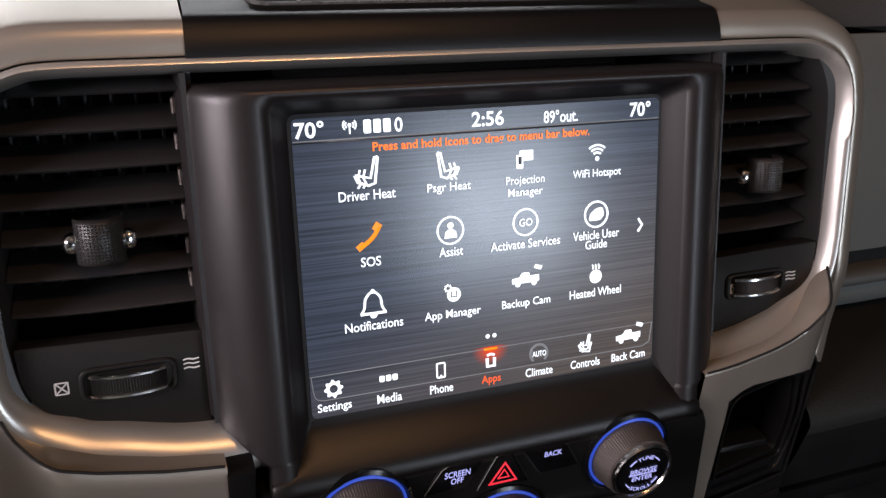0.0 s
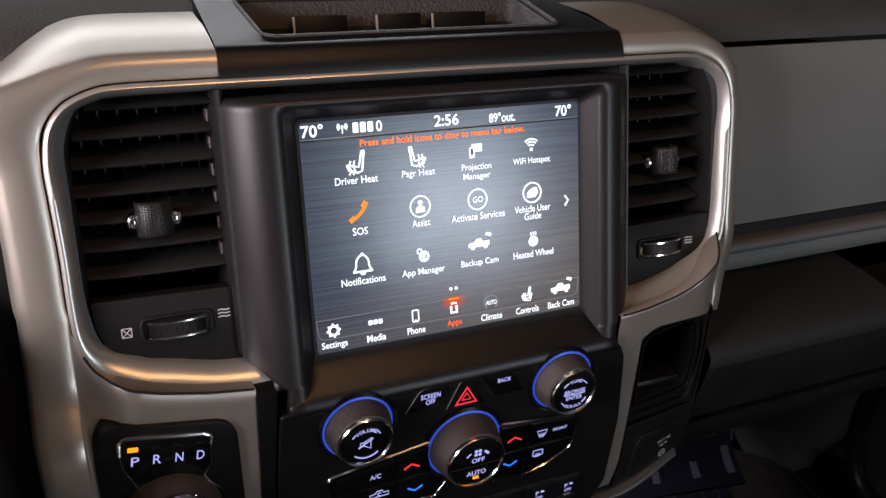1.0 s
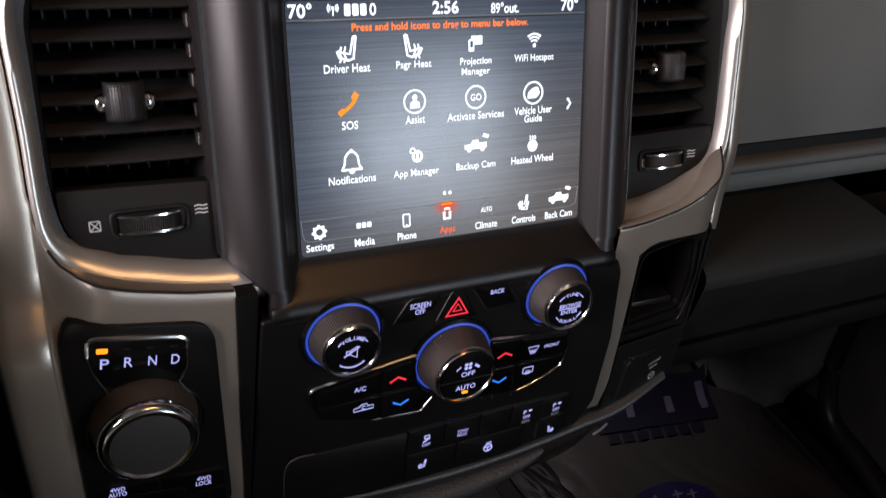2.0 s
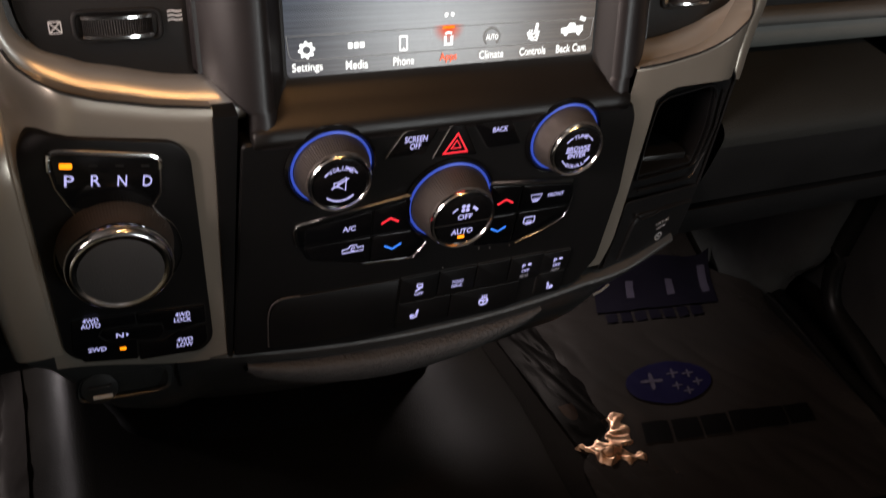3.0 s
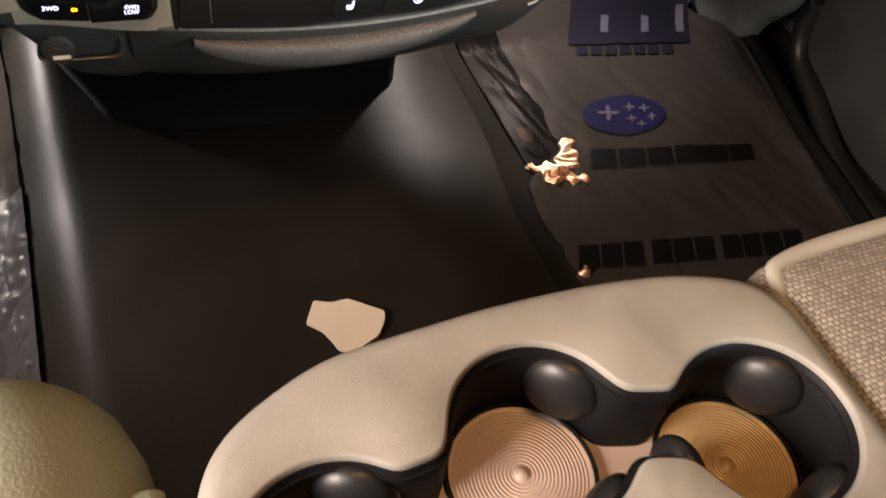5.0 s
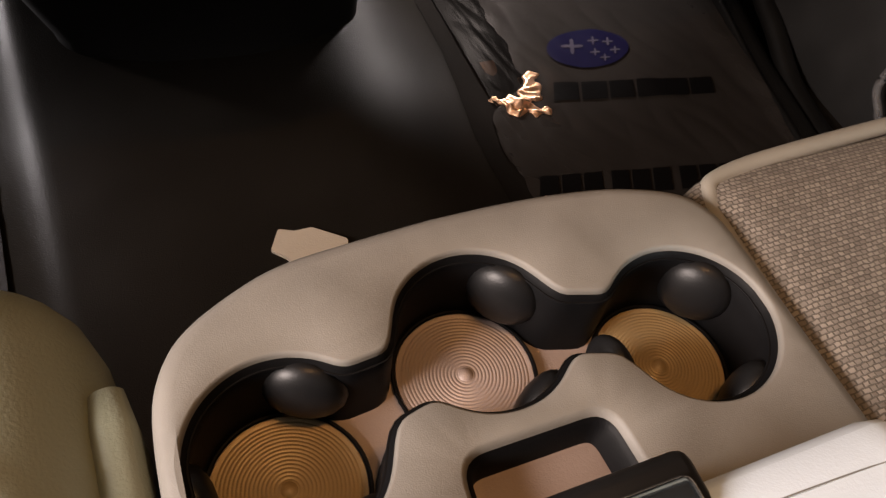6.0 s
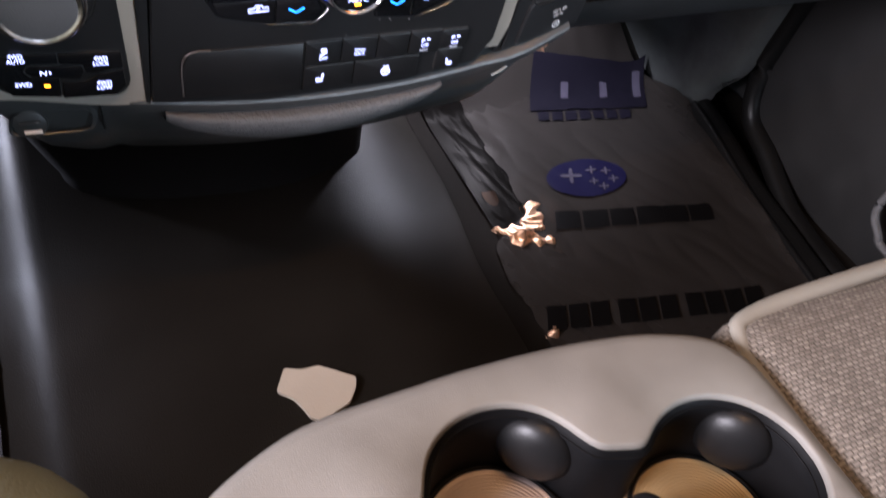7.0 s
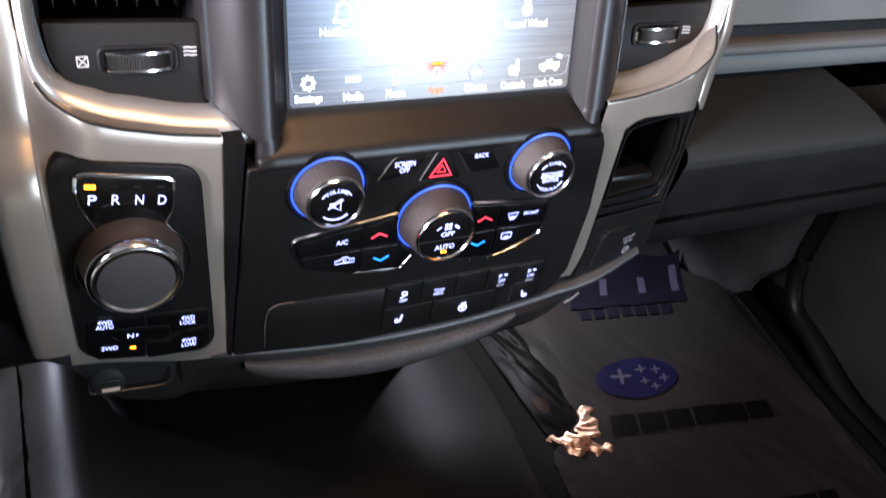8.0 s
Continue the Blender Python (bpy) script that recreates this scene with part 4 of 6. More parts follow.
def air_vent(s):
    v = thing("air_vent", SF @ pose(s * 0.162, 0.01, -0.01), "black louvred dashboard air vent with a ridged thumb knob", "air vent", "vents beside the screen")
    back = pose(-s * 0.162, -0.01, 0.01)
    xi, xo = s * 0.1255, s * 0.1985

    def xout(y):
        return s * (0.1985 - 0.0105 * step(0.055, 0.082, y) - 0.014 * step(-0.03, -0.062, y))

    part("side_wall", box(min(xi, xi - s * 0.002), max(xi, xi - s * 0.002), -0.06, 0.0835, -0.06, -0.004), VENT, v, "", back)
    out = [(xi, 0.0838), (xout(0.08), 0.0838), (s * 0.199, 0.064), (s * 0.1995, -0.02), (s * 0.195, -0.045), (s * 0.175, -0.060), (xi, -0.0625)]
    rim = rounded(out, [0.002, 0.014, 0.012, 0.012, 0.014, 0.012, 0.002], 6)
    part("tunnel", loft([[(x, y, -0.0105) for x, y in inset(rim, -0.0045)], [(x, y, -0.0125) for x, y in rim], [(x, y, -0.022) for x, y in inset(rim, 0.0015)], [(x, y, -0.06) for x, y in inset(rim, 0.002)]]), VENT, v, "", back)
    for k_, y in enumerate(SLATS):
        x1 = xout(y) - s * 0.0015
        prof = [(y + 0.0010, -0.0162), (y - 0.0003, -0.0150), (y - 0.0012, -0.0164), (y + 0.0062, -0.0350), (y + 0.0080, -0.0350), (y + 0.0042, -0.0240)]
        bm = loft([[(lerp(xi, x1, i / 8), p, q - 0.006 * (i / 8) ** 4) for p, q in prof] for i in range(9)], cap0=True, cap1=True)
        part("slat", bm, VENT, v, "", back)
    for i in range(7):
        x = s * (0.132 + 0.0098 * i)
        part("vane", box(x - 0.0007, x + 0.0007, -0.018, 0.083, -0.058, -0.043, 0.0003, 1), VENT, v, "", back)
    for i, y in enumerate(SLATS[:-1]):
        part("pivot_link", box(xi + (0.0015 if s > 0 else -0.0035), xi + (0.0035 if s > 0 else -0.0015), y - 0.0105, y - 0.0035, -0.0300, -0.0200, 0.0006, 1), KNURL, v, "", back)
    kx, ky = s * 0.1612, 0.0205
    barrel = [[(kx + 0.0092 * math.sin(radians(a)), ky + q, -0.0150 + 0.0098 * math.cos(radians(a)) - e) for q, e in ((-0.0090, 0.003), (-0.0084, 0.0008), (-0.0070, 0.0), (0.0074, 0.0), (0.0088, 0.0008), (0.0094, 0.003))]
              for a in range(-110, 111, 10)]
    kn = part("thumb_knob", loft(barrel, closed=False), GRIP, v, "ridged dark thumb knob", back, smooth=50)
    bm = bmesh.new()
    for i in range(12):
        for j in range(12):
            cx, cy = kx - 0.0070 + 0.00127 * i, ky - 0.0066 + 0.00127 * j
            dz = -0.0150 + 0.0098 * math.sqrt(max(0.05, 1 - ((cx - kx) / 0.0092) ** 2))
            q = [bm.verts.new((cx + a * 0.0005, cy + b * 0.0005, dz - 0.0002)) for a, b in ((-1, -1), (1, -1), (1, 1), (-1, 1))]
            t = bm.verts.new((cx, cy, dz + 0.0005))
            for a in range(4):
                bm.faces.new((q[a], q[(a + 1) % 4], t))
    part("knob_grip", bm, GRIP, kn, "", back, smooth=10)
    for o in (-1, 1):
        part("chrome_lug", box(kx + o * 0.0104 - 0.0036, kx + o * 0.0104 + 0.0036, ky - 0.0050, ky + 0.0034, -0.025, -0.0138, 0.0034, 5), CHROME, kn, "chrome lug", back)
    # lower face with the closing wheel
    face = rounded([(xi, -0.0205), (s * 0.1975, -0.0185), (s * 0.1965, -0.038), (s * 0.184, -0.0535), (s * 0.166, -0.0600), (xi, -0.0625)], [0.001, 0.002, 0.01, 0.012, 0.012, 0.001], 5)
    part("vent_face", slab(face, -0.022, -0.0115, 0.0012), SOFTBLACK, v, "", back)
    wx, wy = s * 0.1568, -0.0375
    part("wheel_well", frame_ring(rect(wx - 0.0190, wx + 0.0190, wy - 0.0072, wy + 0.0072, 0.005), rect(wx - 0.0168, wx + 0.0168, wy - 0.0052, wy + 0.0052, 0.003), -0.0115, -0.0098, 0.0007), SOFTBLACK, v, "", back)
    wheel = []
    for i in range(65):
        a = lerp(-62, 62, i / 64)
        wheel.append([(wx + 0.0182 * math.sin(radians(a)) * 0.9, wy + q, -0.0135 + 0.0082 * math.cos(radians(a)) + (0.0006 if i % 2 and abs(q) < 0.0031 else 0)) for q in (-0.0046, -0.0036, -0.0030, 0.0030, 0.0036, 0.0046)])
    tw = part("thumbwheel", loft(wheel, closed=False), GRIP, v, "ridged closing wheel", back, smooth=15)
    for q in (-0.0041, 0.0041):
        part("chrome_edge", tube([(wx + 0.0164 * math.sin(radians(a)), wy + q, -0.0131 + 0.0084 * math.cos(radians(a))) for a in range(-62, 63, 6)], 0.0009, 6), CHROME, tw, "chrome edge", back)
    ax, ay = (-0.1822, -0.0372) if s < 0 else (0.1440, -0.0388)
    part("closed_symbol", join(band(rect(ax - 0.0024, ax + 0.0024, ay - 0.0024, ay + 0.0024, 0.0003, 2), 0.0005, -0.0114, -0.0112, True), band([(ax - 0.0022, ay - 0.0022), (ax + 0.0022, ay + 0.0022)], 0.0005, -0.0114, -0.0112),
                               band([(ax - 0.0022, ay + 0.0022), (ax + 0.0022, ay - 0.0022)], 0.0005, -0.0114, -0.0112)), WHITE_INK, v, "", back)
    ax, ay = (-0.1325, -0.0345) if s < 0 else (0.1805, -0.0360)
    part("open_symbol", join(*[band(smooth_line([(ax - 0.0030, ay + o - 0.0002), (ax - 0.001, ay + o + 0.0003), (ax + 0.001, ay + o - 0.0002), (ax + 0.0034, ay + o + 0.0001)], 4), 0.0006, -0.0114, -0.0112) for o in (-0.0019, 0, 0.0019)]), WHITE_INK, v, "", back)
    return v


air_vent(-1)
air_vent(1)

# ---- control panel below the display ----
PANELB = thing("control_panel", LF, "black radio and climate control panel with knobs and backlit keys", "control panel")
part("panel_face", loft([[(x, y, d) for x, y in pts] for d, pts in (
    (-0.03, rounded([(-0.1120, -0.0015), (-0.1200, -0.141), (-0.048, -0.150), (0.048, -0.148), (0.1060, -0.1365), (0.1175, -0.118), (0.1195, -0.064), (0.1145, -0.012), (0.1095, -0.0015)], 0.003, 4)),
    (-0.001, rounded([(-0.1120, -0.0015), (-0.1200, -0.141), (-0.048, -0.150), (0.048, -0.148), (0.1060, -0.1365), (0.1175, -0.118), (0.1195, -0.064), (0.1145, -0.012), (0.1095, -0.0015)], 0.003, 4)),
    (0.0, inset(rounded([(-0.1120, -0.0015), (-0.1200, -0.141), (-0.048, -0.150), (0.048, -0.148), (0.1060, -0.1365), (0.1175, -0.118), (0.1195, -0.064), (0.1145, -0.012), (0.1095, -0.0015)], 0.003, 4), 0.001)))], cap1=True), BLACK, PANELB, "satin black panel face")
part("edge_strip", slab([(-0.1240, 0.014), (-0.1126, 0.014), (-0.1206, -0.1415), (-0.1232, -0.1410)], -0.03, -0.0015), BLACK, PANELB)


def knob(name, x, y, r0, r1, h, label):
    """A flared ridged knob with a lit ring and a glossy cap."""
    part("knob_collar", lathe([(r0 + 0.0035, 0.0), (r0 + 0.0033, 0.0012), (r0 + 0.0016, 0.0022), (r0 + 0.0008, 0.0010)], x, y), GLOSS, PANELB)
    kn = part(name, lathe([(r0 - 0.0012, 0.0005), (r0 - 0.0012, 0.0030), (r1 + 0.0016, h - 0.0030), (r1 + 0.0006, h - 0.0022)], x, y, 180, (0, 0.00016, (1, 2))), KNURL, PANELB, label, smooth=12)
    part("light_ring", lathe([(r0 + 0.0005, 0.0006), (r0 + 0.0005, 0.0016), (r0 - 0.0006, 0.0020), (r0 - 0.0010, 0.0006)], x, y), BLUE_GLOW, kn, "blue light ring")
    part("chrome_rim", lathe([(r1 + 0.0010, h - 0.0026), (r1 + 0.0010, h - 0.0006), (r1 + 0.0004, h + 0.0002), (r1 - 0.0006, h), (r1 - 0.0012, h - 0.0012)], x, y), CHROME, kn, "chrome rim")
    part("cap", lathe([(r1 - 0.0006, h - 0.004), (r1 - 0.0010, h - 0.0009), (r1 - 0.0022, h - 0.0005), (0.001, h - 0.0004)], x, y), GLOSS, kn, "gloss black cap")
    return kn


def legend(parent, bms, mat=None, name="legend"):
    for bm in bms if isinstance(bms, list) else [bms]:
        ob = part(name, bm, mat or KEY_GLOW, parent, smooth=180)
    return ob


def arc_word(body, x, y, r, z, mid, span, w, h):
    """Letters set one by one round an arc, clockwise over the top."""
    out = []
    n = len(body)
    for i, ch in enumerate(body):
        a = mid + span / 2 - span * i / (n - 1)
        up_ = 90 <= mid + 180 and mid > 0
        aa = a if up_ else mid - span / 2 + span * i / (n - 1)
        out.append(lettering(ch, x + r * math.cos(radians(aa)), y + r * math.sin(radians(aa)), z, w if ch != "I" else w * 0.3, h, 0.02, aa - 90 if up_ else aa + 90))
    return join(*out)


VX, VY, VH = -0.0682, -0.0190, 0.0165
vol = knob("volume_knob", VX, VY, 0.0205, 0.0152, VH, "ridged volume knob")
legend(vol, [arc_word("VOLUME", VX, VY, 0.0095, VH, 90, 72, 0.0021, 0.0024), band(circle(VX, VY, 0.0098, 4, 132, 146), 0.0006, VH - 0.0003, VH), band(circle(VX, VY, 0.0098, 4, 34, 48), 0.0006, VH - 0.0003, VH),
                band(circle(VX, VY, 0.0098, 12, 225, 315), 0.0007, VH - 0.0003, VH), band([(VX - 0.0034, VY - 0.0012), (VX - 0.0034, VY + 0.0012), (VX - 0.0012, VY + 0.0012), (VX + 0.0026, VY + 0.0038), (VX + 0.0026, VY - 0.0038), (VX - 0.0012, VY - 0.0012)], 0.0005, VH - 0.0003, VH, True),
                band([(VX - 0.0046, VY - 0.0022), (VX + 0.0040, VY + 0.0032)], 0.0005, VH - 0.0003, VH + 0.0001)])
TX, TY, TH = 0.0668, -0.0180, 0.0165
tun = knob("tuning_knob", TX, TY, 0.0205, 0.0152, TH, "ridged tuning knob")
legend(tun, [arc_word("TUNE", TX, TY, 0.0097, TH, 90, 42, 0.0021, 0.0023), arc_word("SCROLL", TX, TY, 0.0097, TH, -90, 62, 0.0019, 0.0021), lettering("BROWSE", TX, TY + 0.0018, TH, 0.0148, 0.0029, 0.022),
                lettering("ENTER", TX, TY - 0.0027, TH, 0.0116, 0.0029, 0.022), band([(TX - 0.0076, TY - 0.0005), (TX + 0.0076, TY - 0.0005)], 0.0005, TH - 0.0003, TH),
                *[band(circle(TX, TY, 0.0100, 6, a, a + 24), 0.0006, TH - 0.0003, TH) for a in (36, 120, 210, 308)]])
FX, FY, FH = 0.0008, -0.0505, 0.0205
fan = knob("fan_knob", FX, FY, 0.0240, 0.0178, FH, "large ridged fan knob")
part("cap_split", box(FX - 0.0165, FX + 0.0165, FY - 0.0022, FY - 0.0018, FH - 0.001, FH - 0.0001), DEEP, fan)
legend(fan, [lettering("OFF", FX + 0.0005, FY + 0.0026, FH, 0.0088, 0.0034, 0.016), lettering("AUTO", FX, FY - 0.0072, FH, 0.0128, 0.0036, 0.016),
                *[flat_poly(circle(FX + 0.0018 * math.cos(radians(a)), FY + 0.0082 + 0.0018 * math.sin(radians(a)), 0.0012, 10), FH + 0.0001) for a in (45, 135, 225, 315)],
                band(circle(FX, FY, 0.0093, 6, 118, 140), 0.0006, FH - 0.0003, FH), band(circle(FX, FY, 0.0093, 6, 38, 62), 0.0016, FH - 0.0003, FH)])
legend(fan, slab(rect(FX - 0.0019, FX + 0.0019, FY - 0.0120, FY - 0.0104, 0.0005, 3), FH - 0.001, FH + 0.0002, 0.0001), AMBER, "indicator_light")


def key(pts, r, h=0.0012, name="key", mat=None, base=0.0):
    pts = rounded(pts, r, 4)
    part("key_gap", slab(inset(pts, -0.0006), base - 0.001, base + 0.0002, 0.0001), DEEP, PANELB)
    return part(name, slab(pts, base, base + h, 0.0006), mat or GLOSS, PANELB)


sk = key([(-0.0390, -0.0178), (-0.0180, -0.0180), (-0.0105, -0.0012), (-0.0262, -0.0012), (-0.0310, -0.0040)], 0.0022)
legend(sk, lettering("SCREEN\nOFF", -0.0238, -0.0100, 0.0014, 0.0125, 0.0078, 0.016))
# a thin grey rod along the key's upper left edge
part("edge_line", tube([(-0.0393, -0.0176, 0.0012), (-0.0315, -0.0045, 0.0012), (-0.0264, -0.0009, 0.0012), (-0.0110, -0.0008, 0.0012)], 0.00024, 6), STRIP, sk)
hk = key([(-0.0125, -0.0212), (0.0138, -0.0226), (0.0030, -0.0022), (-0.0020, -0.0010), (-0.0046, -0.0032)], 0.0024)
tri = [(-0.0001 + a, -0.0140 + b) for a, b in ((-0.0068, -0.0052), (0.0068, -0.0052), (0.0, 0.0064))]
legend(hk, [band(tri, 0.0016, 0.001, 0.0015, True), band(spun([(-0.0068, -0.0052), (0.0068, -0.0052), (0.0, 0.0064)], -0.0001, -0.0143, 0, 0.42), 0.0008, 0.001, 0.0015, True)], RED_GLOW, "hazard_triangle")
part("edge_line", tube([(-0.0130, -0.0212, 0.0012), (-0.0050, -0.0032, 0.0012), (-0.0022, -0.0008, 0.0012)], 0.00024, 6), STRIP, hk)
bk = key([(0.0195, -0.0196), (0.0400, -0.0186), (0.0318, -0.0044), (0.0278, -0.0018), (0.0106, -0.0012), (0.0088, -0.0030)], 0.0022)
legend(bk, lettering("BACK", 0.0248, -0.0078, 0.0014, 0.0092, 0.0031, 0.018))

# climate keys in their chrome-topped frames
cl = [(-0.0858, -0.0535), (-0.0190, -0.0425), (-0.0188, -0.0640), (-0.0100, -0.0785), (-0.0190, -0.0885), (-0.0480, -0.0865), (-0.0790, -0.0780), (-0.0850, -0.0655)]
cr = [(0.0224, -0.0432), (0.0820, -0.0500), (0.0838, -0.0623), (0.0812, -0.0752), (0.0500, -0.0905), (0.0208, -0.0880), (0.0225, -0.0700)]
for pts in (cl, cr):
    fr_ = rounded(pts, 0.003, 4)
    part("climate_frame", slab(fr_, -0.001, 0.0008, 0.0005), GLOSS, PANELB)
part("chrome_trim", tube(smooth_line([(-0.0845, -0.0660, 0.0012), (-0.0862, -0.0560, 0.0012), (-0.0835, -0.0526, 0.0012)], 4) + [(-0.0230, -0.0430, 0.0014)], 0.0013, 6), CHROME, PANELB, "chrome trim line")
part("chrome_trim", tube([(0.0245, -0.0432, 0.0014), (0.0800, -0.0492, 0.0014)], 0.0014, 6), CHROME, PANELB, "chrome trim line")
part("chrome_trim", tube(smooth_line([(0.0838, -0.0610, 0.0010), (0.0812, -0.0755, 0.0010), (0.0660, -0.0850, 0.0010), (0.0500, -0.0905, 0.0010)], 4), 0.00026, 6), CHROME, PANELB, "thin chrome line")
part("chrome_trim", tube(smooth_line([(-0.0100, -0.0785, 0.0010), (-0.0150, -0.0850, 0.0010), (-0.0200, -0.0885, 0.0010), (-0.0480, -0.0870, 0.0010)], 4), 0.00026, 6), CHROME, PANELB, "thin chrome line")


def chevron(x, y, up_, z=0.0020):
    s = 1 if up_ else -1
    return band([(x - 0.0050, y - s * 0.0012), (x, y + s * 0.0018), (x + 0.0050, y - s * 0.0012)], 0.0012, z - 0.0004, z)


ck = key([(-0.0815, -0.0660), (-0.0440, -0.0660), (-0.0450, -0.0500), (-0.0800, -0.0550)], 0.0016, base=0.0006)
legend(ck, lettering("A/C", -0.0570, -0.0592, 0.0019, 0.0072, 0.0034, 0.016))
ck = key([(-0.0810, -0.0675), (-0.0440, -0.0675), (-0.0440, -0.0855), (-0.0500, -0.0850), (-0.0780, -0.0770)], 0.0016, base=0.0006)
car = [(-0.0060, -0.0018), (-0.0062, 0.0004), (-0.0030, 0.0010), (-0.0015, 0.0028), (0.0020, 0.0028), (0.0024, 0.0010), (0.0058, 0.0012), (0.0060, -0.0014)]
legend(ck, [band(spun(car, -0.0541, -0.0740), 0.0006, 0.0016, 0.0020, True), band(circle(-0.0541, -0.0738, 0.0011, 8, 20, 300), 0.0005, 0.0016, 0.0020)])
ck = key([(-0.0432, -0.0660), (-0.0215, -0.0660), (-0.0215, -0.0455), (-0.0432, -0.0495)], 0.0012, base=0.0006)
legend(ck, chevron(-0.0337, -0.0582, True), RED_GLOW, "warmer_arrow")
ck = key([(-0.0432, -0.0675), (-0.0200, -0.0675), (-0.0130, -0.0790), (-0.0200, -0.0868), (-0.0432, -0.0858)], 0.0012, base=0.0006)
legend(ck, chevron(-0.0308, -0.0765, False), COOL_GLOW, "cooler_arrow")
ck = key([(0.0255, -0.0660), (0.0462, -0.0660), (0.0462, -0.0475), (0.0265, -0.0455)], 0.0012, base=0.0006)
legend(ck, chevron(0.0371, -0.0576, True), RED_GLOW, "warmer_arrow")
ck = key([(0.0235, -0.0675), (0.0462, -0.0675), (0.0462, -0.0880), (0.0230, -0.0865)], 0.0012, base=0.0006)
legend(ck, chevron(0.0357, -0.0770, False), COOL_GLOW, "cooler_arrow")
ck = key([(0.0472, -0.0660), (0.0815, -0.0660), (0.0808, -0.0515), (0.0472, -0.0478)], 0.0014, base=0.0006)
demist = [(-0.0038, 0.0022), (0.0038, 0.0022), (0.0022, -0.0016), (-0.0022, -0.0016)]
wav = lambda x, y: [band([(x + o - 0.0003, y - 0.0030), (x + o + 0.0004, y - 0.0012), (x + o - 0.0003, y + 0.0004)], 0.0005, 0.0016, 0.0021) for o in (-0.0013, 0, 0.0013)]
legend(ck, [band(spun(demist, 0.0572, -0.0578), 0.0006, 0.0016, 0.0020, True), *wav(0.0572, -0.0580), lettering("FRONT", 0.0706, -0.0572, 0.0019, 0.0108, 0.0026, 0.016)])
ck = key([(0.0472, -0.0675), (0.0818, -0.0675), (0.0795, -0.0755), (0.0505, -0.0890), (0.0472, -0.0885)], 0.0014, base=0.0006)
legend(ck, [band(rect(0.0524, 0.0596, -0.0760, -0.0716, 0.0006, 3), 0.0006, 0.0016, 0.0020, True), *wav(0.0560, -0.0742)])

# switch bank under the climate keys
part("blank_cover", slab(rounded([(-0.1005, -0.1385), (-0.0235, -0.1440), (-0.0235, -0.1032), (-0.0950, -0.1020), (-0.1000, -0.1100)], [0.003, 0.001, 0.001, 0.006, 0.004], 5), 0, 0.0015, 0.0010), BLACK, PANELB, "plain black cover")
part("cover_edge", tube(smooth_line([(-0.1008, -0.1370, 0.001), (-0.1004, -0.1105, 0.001), (-0.0945, -0.1022, 0.0012), (-0.0830, -0.1019, 0.0012)], 5), 0.0005, 6), KNURL, PANELB)


def switch(x0, x1, y0, y1):
    return key([(x0, y0), (x1, y0), (x1, y1), (x0, y1)], 0.0012, 0.0015, "switch", BLACK)


U0, U1, L0 = -0.1228, -0.1034, -0.1432
s1 = switch(-0.0225, 0.0018, U0, U1)
legend(s1, [band(rect(-0.0120, -0.0086, -0.1120, -0.1096, 0.0006, 3), 0.0006, 0.0016, 0.0020, True), band([(-0.0128, -0.1150), (-0.0100, -0.1132), (-0.0112, -0.1128), (-0.0082, -0.1126)], 0.0008, 0.0016, 0.002), lettering("OFF", -0.0104, -0.1172, 0.0018, 0.0058, 0.0024, 0.018)])
s2 = switch(0.0024, 0.0268, U0, U1)
legend(s2, lettering("TOW/\nHAUL", 0.0148, -0.1148, 0.0018, 0.0080, 0.0056, 0.012))
switch(0.0274, 0.0500, U0, U1)
for x, w in ((0.0622, "REAR"), (0.0850, "FRONT")):
    s3 = switch(x - 0.0116, x + (0.0116 if x < 0.07 else 0.0090), U0 + (0.0004 if x < 0.07 else 0.0030), U1 - (0 if x < 0.07 else 0.001))
    legend(s3, [lettering("P", x - 0.0018, -0.1110, 0.0018, 0.0024, 0.0032, 0.03), band([(x + 0.0008, -0.1104), (x + 0.0034, -0.1104)], 0.0012, 0.0016, 0.0020), lettering("OFF", x, -0.1152, 0.0018, 0.0054, 0.0025, 0.018)])
    legend(s3, lettering(w, x, -0.1192, 0.0018, 0.0062, 0.0022, 0.014), KEY_DIM)
s4 = switch(-0.0225, 0.0120, L0, U0 - 0.0006)
legend(s4, join(seat_icon(-0.0117, -0.1340, 0.52)), KEY_GLOW).location.z += 0.0016
s5 = switch(0.0126, 0.0600, L0, U0 - 0.0006)
legend(s5, [band(circle(0.0359, -0.1348, 0.0030, 20), 0.0007, 0.0016, 0.0020, True), band([(0.0332, -0.1342), (0.0386, -0.1342)], 0.0007, 0.0016, 0.002), band([(0.0359, -0.1342), (0.0359, -0.1374)], 0.0007, 0.0016, 0.002),
                *[band([(0.0359 + o, -0.1312), (0.0362 + o, -0.1296)], 0.0005, 0.0016, 0.002) for o in (-0.0015, 0, 0.0015)]])
s6 = switch(0.0735, 0.0930, L0 + 0.004, U0 + 0.0018)
legend(s6, join(seat_icon(0.0842, -0.1326, 0.48, -1)), KEY_GLOW).location.z += 0.0016
for x, y in ((0.0260, -0.0905), (0.0335, -0.0915), (0.0470, -0.0925), (0.0040, -0.1010)):
    part("bolt_head", lathe([(0.0006, 0.0), (0.0006, 0.0006), (0.0003, 0.0009)], x, y, 10), CHROME, PANELB)

